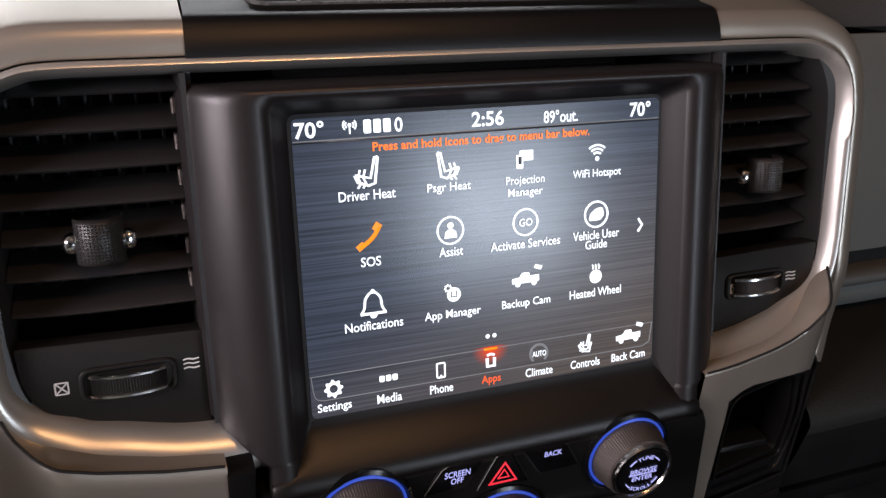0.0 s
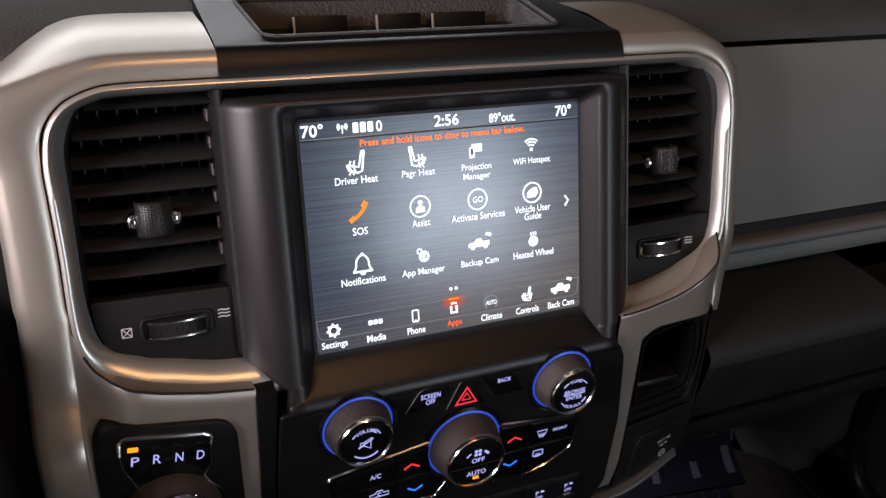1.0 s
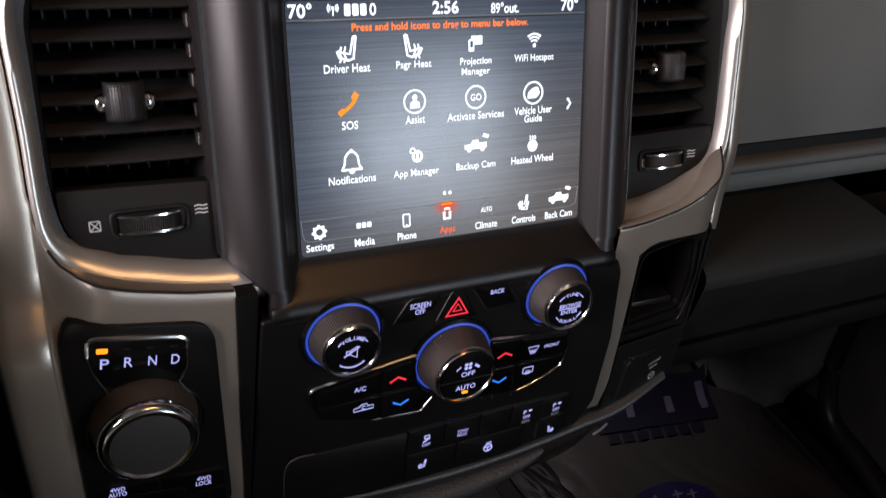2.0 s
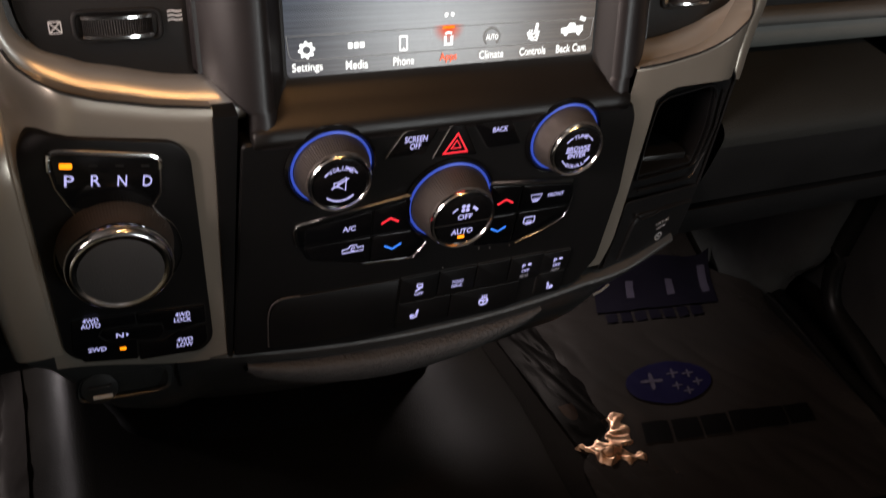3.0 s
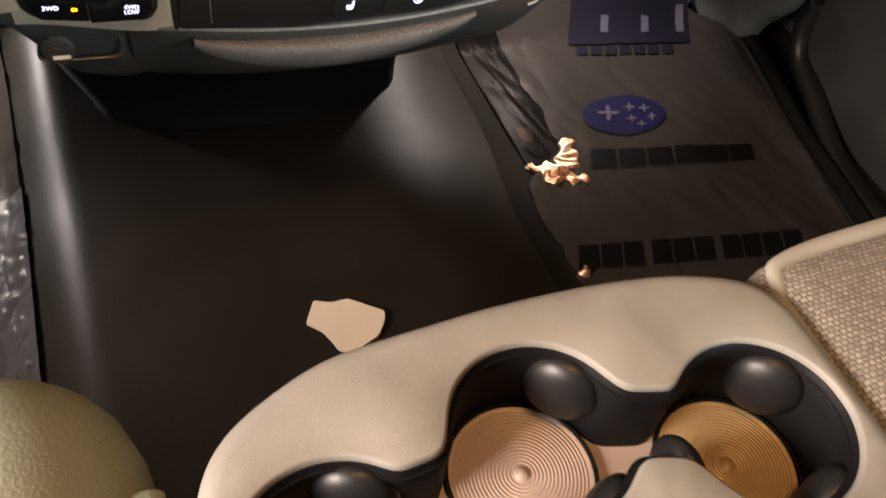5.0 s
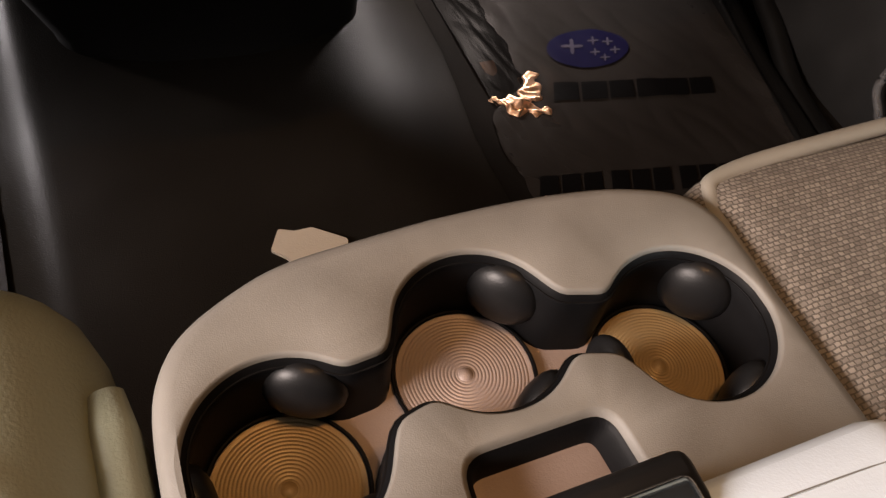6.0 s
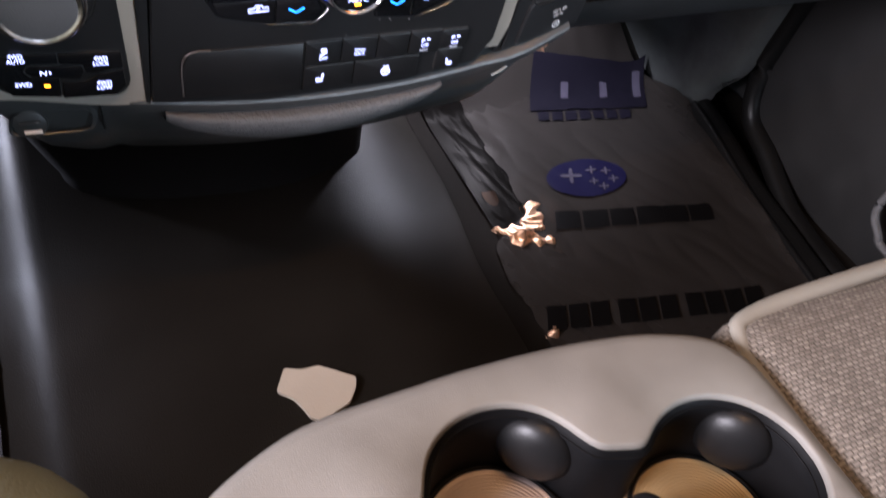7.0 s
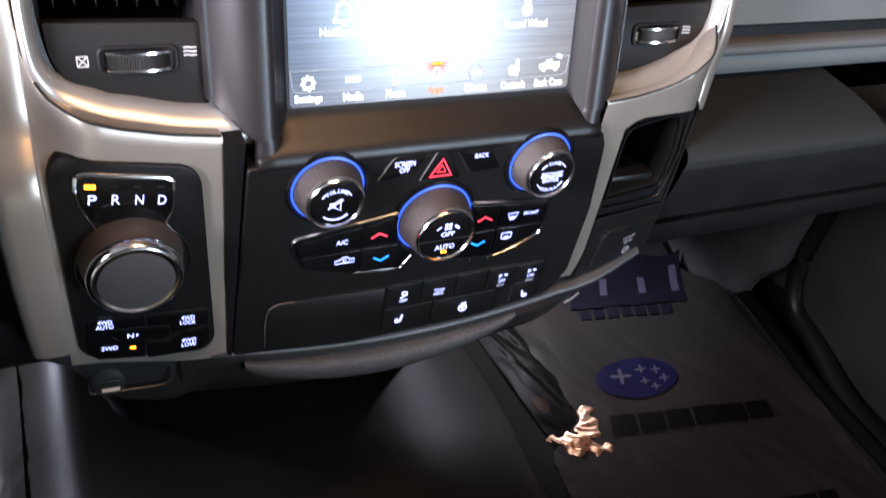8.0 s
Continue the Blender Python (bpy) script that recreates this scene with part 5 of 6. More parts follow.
# ---- rotary gear selector ----
GEAR = thing("gear_selector", LF, "black rotary gear selector with a chrome-rimmed dial and backlit letters", "gear selector")
D0 = -0.0005
gp = rounded([(-0.2060, 0.0050), (-0.2000, 0.0135), (-0.1412, 0.0040), (-0.1350, -0.0045), (-0.1305, -0.1230), (-0.1375, -0.1315), (-0.1980, -0.1215), (-0.2045, -0.1140), (-0.2062, -0.012)],
             [0.008, 0.008, 0.010, 0.008, 0.008, 0.008, 0.010, 0.010, 0.006], 5)
plate_bm = slab(gp, -0.03, D0, 0.0012)
bmesh.ops.subdivide_edges(plate_bm, edges=[e for e in plate_bm.edges if e.calc_length() > 0.02], cuts=4)
bmesh.ops.triangulate(plate_bm, faces=[f for f in plate_bm.faces if len(f.verts) > 4])
for v in plate_bm.verts:
    # the plate follows the surround, which rolls back beside the vent
    y_ = -0.09 + 0.966 * v.co.y
    if v.co.z > -0.02:
        v.co.z += s_depth(v.co.x, y_) - (0.0085 - 0.268 * (-0.09 - y_))
part("plate", plate_bm, BLACK, GEAR, "black plate with rounded corners")
gi = rounded([(-0.1930, 0.0050), (-0.1490, -0.0030), (-0.1500, -0.0215), (-0.1545, -0.0290), (-0.1880, -0.0245), (-0.1925, -0.0130)], 0.003, 4)
part("letter_window", slab(gi, D0, D0 + 0.0005, 0.0002), GLOSS, GEAR, "gloss black letter window")
cp = smooth_line([(-0.1945, -0.0035), (-0.1935, 0.0042), (-0.1895, 0.0060)], 4) + smooth_line([(-0.1530, -0.0005), (-0.1490, -0.0030), (-0.1488, -0.0080)], 4)
part("chrome_trim", tube([(x, y, D0 + 0.0008) for x, y in cp], 0.0012, 8), CHROME, GEAR, "chrome trim bow")
cq = [(-0.1488, -0.0080), (-0.1497, -0.0216), (-0.1540, -0.0288)] + circle(-0.1715, -0.0545, 0.0285, 22, 48, -48)[1:]
part("chrome_trim", tube([(x, y, D0 + 0.0005) for x, y in cq], 0.0006, 6), CHROME, GEAR, "thin chrome line")
cq = [(-0.1945, -0.0035), (-0.1935, -0.0125), (-0.1885, -0.0253)] + circle(-0.1715, -0.0545, 0.0285, 22, 118, 215)[1:]
part("chrome_trim", tube([(x, y, D0 + 0.0005) for x, y in cq], 0.0006, 6), CHROME, GEAR, "thin chrome line")
for ch, x, y in (("P", -0.1873, -0.0094), ("R", -0.1766, -0.0107), ("N", -0.1657, -0.0124), ("D", -0.1550, -0.0140)):
    part("gear_letter", lettering(ch, x, y, D0 + 0.0008, 0.0040, 0.0058, 0.006, -8), KEY_GLOW, GEAR, smooth=180)
part("indicator_light", slab(spun(rect(-0.0026, 0.0026, -0.0014, 0.0014, 0.0006, 3), -0.1876, -0.0018, -8), D0, D0 + 0.0009, 0.0002), AMBER, GEAR, "amber lit indicator")
for x, y in ((-0.1768, -0.0031), (-0.1660, -0.0046), (-0.1553, -0.0062)):
    part("unlit_indicator", slab(spun(rect(-0.0018, 0.0018, -0.0006, 0.0006, 0.0003, 2), x, y, -8), D0, D0 + 0.0007, 0.0001), SOFTBLACK, GEAR)
GX, GY, GH = -0.1724, -0.0484, 0.0205
dial = part("rotary_dial", lathe([(0.0262, D0), (0.0255, 0.0035), (0.0240, 0.0085), (0.0222, 0.0140)], GX, GY - 0.001, 220, (0, 0.00014, (0, 1, 2))), KNURL, GEAR, "ridged rotary dial", smooth=12)
part("chrome_rim", lathe([(0.0228, 0.0128), (0.0240, 0.0148), (0.0240, 0.0172), (0.0232, 0.0194), (0.0220, 0.0206), (0.0208, 0.0210), (0.0200, 0.0204)], GX, GY, 64), CHROME, dial, "broad chrome rim", smooth=60)
part("dial_top", lathe([(0.0202, 0.0185), (0.0202, 0.0202), (0.0160, 0.0208), (0.0080, 0.0211), (0.001, 0.0212)], GX, GY, 64), GRAPHITE, dial, "matt black dial top", smooth=60)
lk = [[(-0.1985, -0.0915), (-0.1690, -0.0935), (-0.1690, -0.1010), (-0.1850, -0.1000), (-0.1880, -0.1050), (-0.1850, -0.1095), (-0.1698, -0.1110), (-0.1705, -0.1262), (-0.1960, -0.1215), (-0.2010, -0.1130)],
      [(-0.1682, -0.0935), (-0.1345, -0.0965), (-0.1342, -0.1085), (-0.1400, -0.1085), (-0.1500, -0.1105), (-0.1550, -0.1095), (-0.1560, -0.1035), (-0.1682, -0.1012)],
      [(-0.1685, -0.1150), (-0.1560, -0.1165), (-0.1490, -0.1120), (-0.1345, -0.1100), (-0.1340, -0.1225), (-0.1400, -0.1290), (-0.1695, -0.1275)],
      [(-0.1845, -0.1010), (-0.1570, -0.1045), (-0.1560, -0.1090), (-0.1590, -0.1140), (-0.1840, -0.1085), (-0.1870, -0.1050)]]
lw = (("4WD\nAUTO", -0.1900, -0.0945, 0.0092, 0.0066), ("4WD\nLOCK", -0.1458, -0.1015, 0.0088, 0.0068), ("4WD\nLOW", -0.1460, -0.1200, 0.0086, 0.0068), ("N", -0.1775, -0.1064, 0.0036, 0.0031))
for pts, (w, x, y, a, b) in zip(lk, lw):
    part("key_gap", slab(inset(rounded(pts, 0.0010, 3), -0.0004), -0.002, D0 + 0.0001, 0.0001), DEEP, GEAR)
    q = part("drive_key", slab(rounded(pts, 0.0010, 3), D0, D0 + 0.0012, 0.0005), GLOSS, GEAR)
    part("legend", lettering(w, x, y, D0 + 0.0014, a, b, 0.014, -6), KEY_GLOW, q, smooth=180)
    if w == "N":
        part("legend", flat_poly([(-0.1745, -0.1052), (-0.1745, -0.1078), (-0.1730, -0.1066)], D0 + 0.0015), KEY_GLOW, q)
    if "AUTO" in w:
        part("legend", lettering("2WD", -0.1892, -0.1134, D0 + 0.0014, 0.0088, 0.0030, 0.014, -6), KEY_GLOW, q, smooth=180)
        part("indicator_light", slab(spun(rect(-0.0016, 0.0016, -0.0008, 0.0008, 0.0004, 3), -0.1770, -0.1161, -6), D0 + 0.001, D0 + 0.0018, 0.0002), AMBER, q, "amber lit indicator")

# ---- storage cubby and outlet beside the controls ----
CUB = thing("storage_cubby", LF, "black open storage cubby with a ledge beside the controls", "storage cubby")


def cub(pts, d):
    """The cubby's face leans back towards the passenger side."""
    return [(x, y, d - 0.004 - 0.20 * max(0, x - 0.118)) for x, y in pts]


c_out = rounded([(0.1225, -0.1370), (0.1262, -0.012), (0.1325, 0.0020), (0.1930, 0.0058), (0.2040, -0.002), (0.2065, -0.050), (0.2070, -0.092), (0.2035, -0.1300)], [0.006, 0.01, 0.008, 0.010, 0.010, 0.01, 0.01, 0.006], 5)
c_in = rounded([(0.1400, -0.0645), (0.1382, -0.0300), (0.1385, -0.0125), (0.1430, -0.0095), (0.1820, -0.0085), (0.1885, -0.0140), (0.1945, -0.0420), (0.1925, -0.0675)], [0.003, 0.01, 0.004, 0.004, 0.006, 0.006, 0.01, 0.003], 5)
part("cubby_frame", loft([cub(c_out, -0.06), cub(c_out, -0.0012), cub(inset(c_out, 0.0012), 0.0004), cub(inset(c_out, 0.0028), -0.0004)], cap1=False), CUBBY, CUB,
     "black cubby frame")
c_hole = cub(c_in, -0.004)
bmf = bmesh.new()
loops_ = []
for pts in (cub(inset(c_out, 0.0028), -0.0004), c_hole):
    vs_ = [bmf.verts.new(p) for p in pts]
    loops_ += [bmf.edges.new((vs_[i], vs_[(i + 1) % len(vs_)])) for i in range(len(vs_))]
bmesh.ops.triangle_fill(bmf, use_beauty=True, edges=loops_)
part("cubby_face", bmf, CUBBY, CUB, "recessed black face", smooth=30)
part("cubby_pocket", loft([c_hole, cub(inset(c_in, 0.001), -0.008), cub(inset(c_in, 0.003), -0.048)], cap1=True), CUBBY, CUB, "deep black pocket")
part("cubby_ledge", box(0.143, 0.190, -0.0690, -0.0610, -0.055, -0.026, 0.002), CUBBY, CUB)
part("cubby_lip", tube(cub([(0.1420, -0.0740), (0.168, -0.0765), (0.1910, -0.0782), (0.1952, -0.0750), (0.1985, -0.0600)], 0.0002), 0.0009, 6), CUBBY, CUB)
part("frame_bead", tube(cub(inset(c_out, 0.0026), 0.0004), 0.0010, 6, True), CUBBY, CUB, "raised rounded bead of the frame", smooth=60)
part("pocket_bead", tube(cub(inset(c_in, -0.0022), -0.0014), 0.0010, 6, True), CUBBY, CUB, "rounded bead round the pocket", smooth=60)
part("cubby_side_rib", tube(cub([(0.1965, -0.012), (0.2005, -0.040), (0.1990, -0.062)], 0.0002), 0.0008, 6), CUBBY, CUB)
OUT = thing("power_outlet", LF, "black flap of a household power outlet with white print", "power outlet")
so = rounded([(0.1300, -0.1350), (0.1330, -0.080), (0.2050, -0.0860), (0.2020, -0.1285)], 0.004, 4)
part("outlet_surround", loft([cub(so, 0.0006), cub(inset(so, 0.001), 0.0016)], cap1=True), CUBBY, OUT)
fl = rounded([(0.1405, -0.1310), (0.1445, -0.0990), (0.1500, -0.0935), (0.2020, -0.0962), (0.1990, -0.1270)], [0.003, 0.002, 0.002, 0.003, 0.003], 4)
flap = part("flap", loft([cub(fl, 0.001), cub(fl, 0.0030), cub(inset(fl, 0.0012), 0.0040)], cap1=True), CUBBY, OUT, "black hinged flap")


def on_cub(bm, d):
    for v in bm.verts:
        v.co.z = d - 0.004 - 0.20 * max(0, v.co.x - 0.118)
    return bm


part("print", on_cub(lettering("115 V AC", 0.1752, -0.1066, 0, 0.0125, 0.0022, 0.01, 8), 0.0044), WHITE_INK, flap, smooth=180)
part("print", on_cub(lettering("150 W", 0.1752, -0.1110, 0, 0.0082, 0.0022, 0.01, 8), 0.0044), WHITE_INK, flap, smooth=180)
part("socket_symbol", on_cub(join(band(circle(0.1757, -0.1196, 0.0030, 18), 0.0006, 0, 0.0001, True), band([(0.1749, -0.1186), (0.1749, -0.1204)], 0.0006, 0, 0.0001), band([(0.1765, -0.1186), (0.1765, -0.1204)], 0.0006, 0, 0.0001)), 0.0044), WHITE_INK, flap)
part("flap_ridge", tube(cub([(0.1440, -0.0912), (0.1505, -0.0972), (0.1630, -0.0968), (0.1680, -0.0950), (0.2000, -0.0976)], 0.0044), 0.0008, 6), CUBBY, flap)

# ---- trim under the stack ----
UNDER = thing("lower_trim", pose(0, 0.0, 0.36), "black trim under the centre stack with a covered socket and a grained pad", "dashboard trim")
TOU = pose(0, 0, -0.36)


def smile(x):
    """How far the bottom edge of the stack hangs down at x."""
    return 0.378 - 0.012 * (1 - (x / 0.12) ** 2) if abs(x) < 0.12 else 0.378 + 0.022 * step(0.12, 0.22, abs(x))


def under_row(x):
    z0 = smile(x)
    e = step(0.14, 0.225, abs(x))
    left = step(-0.125, -0.160, x)
    prof = [(0.020, z0 + 0.02), (-0.004 + 0.010 * e, z0 + 0.006), (-0.004 + 0.012 * e, z0 + 0.001), (0.004 + 0.012 * e, z0 - 0.010), (0.020 + 0.012 * e, z0 - 0.027 + 0.008 * e), (0.034 + 0.012 * e, z0 - 0.046 + 0.015 * e),
            (0.040 + 0.015 * e, z0 - 0.060 + 0.022 * e), (0.060 + 0.02 * e, z0 - 0.082 + 0.03 * e), (0.10, z0 - 0.092 + 0.03 * e), (0.30, z0 - 0.095)]
    tall = [(0.020, z0 + 0.02), (0.008, z0 + 0.006), (0.009, z0 + 0.001), (0.012, z0 - 0.014), (0.014, z0 - 0.032), (0.018, z0 - 0.050), (0.030, z0 - 0.060), (0.06, z0 - 0.062), (0.10, z0 - 0.064), (0.30, z0 - 0.07)]
    short = lerp(0.30, 1.0, step(-0.226, -0.182, x))
    tall = [(y, z0 + (z - z0) * short if z < z0 else z) for y, z in tall]
    prof = [(lerp(a[0], b[0], left), lerp(a[1], b[1], left)) for a, b in zip(prof, tall)]
    return [(x, y, z) for y, z in smooth_line(prof, 3)]


part("trim_body", loft([under_row(lerp(-0.225, 0.190, i / 40)) for i in range(41)], closed=False), TRIMBLACK, UNDER, "black curved trim", TOU, smooth=80)
pad = []
for i in range(31):
    u = i / 30
    x = lerp(-0.112, 0.086, u)
    b = math.sin(math.pi * u) ** 0.6
    z0 = smile(x)
    pad.append([(x, y, z) for y, z in smooth_line([(0.010, z0 - 0.008), (-0.002 - 0.004 * b, z0 - 0.006 - 0.004 * b), (0.000 - 0.004 * b, z0 - 0.012 - 0.012 * b), (0.012, z0 - 0.020 - 0.022 * b), (0.040, z0 - 0.026 - 0.036 * b)], 4)])
part("grained_pad", loft(pad, closed=False), PADGREY, UNDER, "grained dark grey pad", TOU, smooth=80)
q = pose(-0.180, 0.0125, 0.364 - 0.36, 84, 0, -3)
ro = rounded([(-0.0265, -0.0085), (0.026, -0.0100), (0.0285, 0.0090), (-0.0225, 0.0095)], 0.0075, 5)
ri = rounded([(-0.0245, -0.0070), (0.022, -0.0082), (0.0245, 0.0072), (-0.0208, 0.0080)], 0.0065, 5)
part("socket_recess", frame_ring(ro, ri, -0.012, 0.0012, 0.001), TRIMBLACK, UNDER, "shallow oval recess", q)
part("recess_floor", slab(inset(ri, -0.001), -0.014, -0.009), SOFTBLACK, UNDER, "", q)
part("recess_cheek", loft([[(x, y, z) for x, y, z in ((0.012, -0.0078, -0.009), (0.012, 0.0072, -0.009))], [(0.0225, -0.0080, 0.0006), (0.0245, 0.0072, 0.0006)]], closed=False), TRIMBLACK, UNDER, "slanted cheek of the recess", q)
cap_ = part("socket_cap", lathe([(0.0108, -0.010), (0.0108, -0.001), (0.0098, 0.0014), (0.0070, 0.0022), (0.001, 0.0024)], -0.0125, 0.0, 40), TRIMBLACK, UNDER, "round socket cap", q)
part("print_bar", box(-0.0165, -0.0062, -0.0062, -0.0036, 0.0014, 0.0025), WHITE_INK, cap_, "white print", q)
part("cap_tab", box(-0.0185, -0.006, 0.0012, 0.0030, 0.0020, 0.0036, 0.0006), KNURL, cap_, "", q)
part("panel_seam", tube([(-0.150, 0.0085, 0.018), (-0.1495, 0.0088, 0.005), (-0.149, 0.0140, -0.008)], 0.0007, 6), DEEP, UNDER, "narrow seam in the trim")
part("chrome_clip", tube([(0.126, -0.004, 0.0095), (0.132, -0.004, 0.0118), (0.139, -0.002, 0.0142)], 0.0009, 8), STRIP, UNDER, "small bright clip")

BULK = [(-0.185, 0.62), (-0.196, 0.300), (-0.110, 0.272), (0.01, 0.262), (0.08, 0.266), (0.162, 0.300), (0.172, 0.62)]
bulk = rounded(BULK, [0.001, 0.035, 0.05, 0.05, 0.04, 0.035, 0.001], 5)
solo("tunnel_cover", loft([[(x, y, 0.02) for x, y in bulk], [(x, y, 0.065) for x, y in bulk], [(x * (1.14 if x < 0 else 1), y - 0.006, 0.13) for x, y in bulk], [(x * (1.2 if x < 0 else 1), y - 0.02, 0.22) for x, y in bulk], [(x * (1.2 if x < 0 else 1), y - 0.06, 0.30) for x, y in bulk]]), SOFTBLACK, I4,
     "black moulded cover standing on the floor tunnel under the stack", "tunnel cover", smooth=50)

# ---- footwell on the passenger side ----
KP = thing("kick_panel", pose(0.73, 0.3, 0), "glossy dark plastic kick panel in the passenger footwell", "kick panel", kind="structure")
TOK = pose(-0.73, -0.3, 0)


def kick_front(z):
    """Where the panel's front edge stands at a height."""
    return 0.345 - 0.19 * z - 0.03 * step(0.02, 0.10, z)


kick_rows = []
for j in range(29):
    z = lerp(-0.02, 0.40, j / 28)
    e = kick_front(z)
    row = [(0.762, e - 0.012), (0.752, e - 0.008), (0.741, e - 0.001), (0.735, e + 0.010), (0.733, e + 0.024)]
    row += [(0.731 - 0.32 * max(0, y - e - 0.05) + 0.010 * noise.noise(Vector((y * 11, z * 9, 2.0))) * step(e + 0.02, e + 0.09, y), y) for y in (lerp(e + 0.04, 0.80, k_ / 16) for k_ in range(17))]
    kick_rows.append([(x, y, z) for x, y in row])
part("kick_face", loft(kick_rows, closed=False), KICK, KP, "", TOK, smooth=80)
part("panel_clip", box(0.722, 0.732, 0.246, 0.258, 0.300, 0.309, 0.002), CHROME, KP, "small bright clip", TOK)
SILL = thing("door_sill", pose(0.7, 0, 0), "black plastic door sill with a thick rubber seal", "door sill", kind="structure")


TOS = pose(-0.7, 0, 0)


def sill_x(y):
    """The inner edge of the sill, along the border of the floor."""
    return float(np.interp(y, (-1.0, -0.30, -0.03, 0.16, 0.26, 0.34, 0.46, 0.80), (0.640, 0.650, 0.672, 0.703, 0.716, 0.727, 0.690, 0.600)))


def sill_height(y):
    return floor_z(0.70, y) + 0.010 + 0.020 * step(0.12, 0.32, y)


sill_line = [(sill_x(y), y, sill_height(y)) for y in (lerp(-1.0, 0.33, i / 44) for i in range(45))]
part("sill_trim", loft([[(x + a, y, z + b) for a, b in ((-0.004, -0.03), (-0.0035, 0.0), (-0.0018, 0.0035), (0.0012, 0.0042), (0.0045, 0.0020), (0.008, 0.0012), (0.014, 0.0035), (0.022, 0.0045), (0.030, 0.003), (0.036, -0.003), (0.05, -0.03), (0.10, -0.06))] for x, y, z in sill_line], closed=False), SEAL, SILL, "", TOS, smooth=60)
seal_line = [(x + 0.050, y, z - 0.008) for x, y, z in sill_line[::4] if y < 0.12] + [(0.760, 0.19, 0.012), (0.768, 0.252, 0.036), (0.770, 0.272, 0.10), (0.770, 0.266, 0.18), (0.768, 0.252, 0.27), (0.764, 0.235, 0.36), (0.762, 0.222, 0.43)]
part("door_seal", tube(smooth_line(seal_line, 5), 0.015, 14), SEAL, SILL, "thick black rubber seal", TOS, smooth=180)
DOOR = thing("passenger_door", pose(0.78, -0.2, 0.03), "dark grey vinyl passenger door card with a grey edged pocket", "car door")
TOR = pose(-0.78, 0.2, -0.03)
dp = rounded([(0.272, 0.30), (0.235, 0.62), (-0.98, 0.62), (-0.98, -0.04), (0.10, -0.035), (0.288, 0.008)], [0.05, 0.03, 0.03, 0.03, 0.06, 0.045], 8)
part("door_card", loft([[(0.85, y, z) for y, z in dp], [(0.786, y, z) for y, z in dp], [(0.775, y, z) for y, z in inset(dp, 0.006)], [(0.770, y, z) for y, z in inset(dp, 0.016)]], cap1=True), DOORGREY, DOOR, "", TOR, smooth=60)
part("pocket_edge", tube(smooth_line([(0.742, -0.10, 0.24), (0.738, -0.035, 0.19), (0.735, -0.010, 0.10), (0.735, -0.030, 0.065), (0.738, -0.07, 0.05), (0.742, -0.30, 0.045)], 12), 0.0055, 10), PADGREY, DOOR, "grey pocket edge", TOR, smooth=80)


# ---- protective film on the footwell floors ----
def film_z(x0, x1, seed, edge=1.0):
    def zf(x, y):
        e = min(abs(x - x0), abs(x - x1))
        w = noise.noise(Vector((x * 9, y * 7, seed))) * 0.0030 + abs(noise.noise(Vector((x * 24 + y * 9, y * 10, seed + 3)))) * 0.0030
        w += edge * (1 - step(0.0, 0.05, e)) * (0.010 * abs(noise.noise(Vector((x * 40, y * 45, seed + 7)))) + 0.005 * abs(noise.noise(Vector((x * 90, y * 70, seed + 9)))))
        w += 0.04 * step(0.690, 0.735, x) * step(0.28, 0.42, y) + 0.008 * step(0.66, 0.70, x)
        return floor_z(x, y) + 0.0050 + w
    return zf


PFZ, DFZ = film_z(0.255, 0.72, 1.0, 0.35), film_z(-0.68, -0.285, 5.0, 0.7)


def mat_edge(y):
    """The cut edge of the rubber on the tunnel."""
    return 0.247 + 0.024 * step(0.08, 0.30, y) + 0.0015 * noise.noise(Vector((y * 22, 3.1, 0)))


carpet_rows = []
for j in range(121):
    y = lerp(-0.45, 0.66, j / 120)
    carpet_rows.append([(lerp(mat_edge(y), sill_x(y) + 0.004, i / 60), y, floor_z(lerp(mat_edge(y), sill_x(y) + 0.004, i / 60), y) + 0.0010) for i in range(61)])
solo("carpet", loft(carpet_rows, closed=False), CARPET, I4, "black loop carpet in the passenger footwell", "carpet", "structure", smooth=180)
PF = thing("floor_film", pose(0.46, 0.1, -0.015), "wrinkled clear brownish protective film with blue and black print", "floor film", "protective films")
film_rows = []
for j in range(231):
    y = lerp(-0.40, 0.62, j / 230)
    x0 = mat_edge(y) + 0.034 + 0.058 * step(0.14, 0.20, y) + 0.009 * noise.noise(Vector((y * 17, 3.1, 0))) + 0.004 * noise.noise(Vector((y * 60, 1.1, 0)))
    x1 = sill_x(y) - 0.002
    film_rows.append([(lerp(x0, x1, i / 150), y, PFZ(lerp(x0, x1, i / 150), y)) for i in range(151)])
part("film_sheet", loft(film_rows, closed=False), FILM, PF, "", pose(-0.46, -0.1, 0.015), smooth=30)


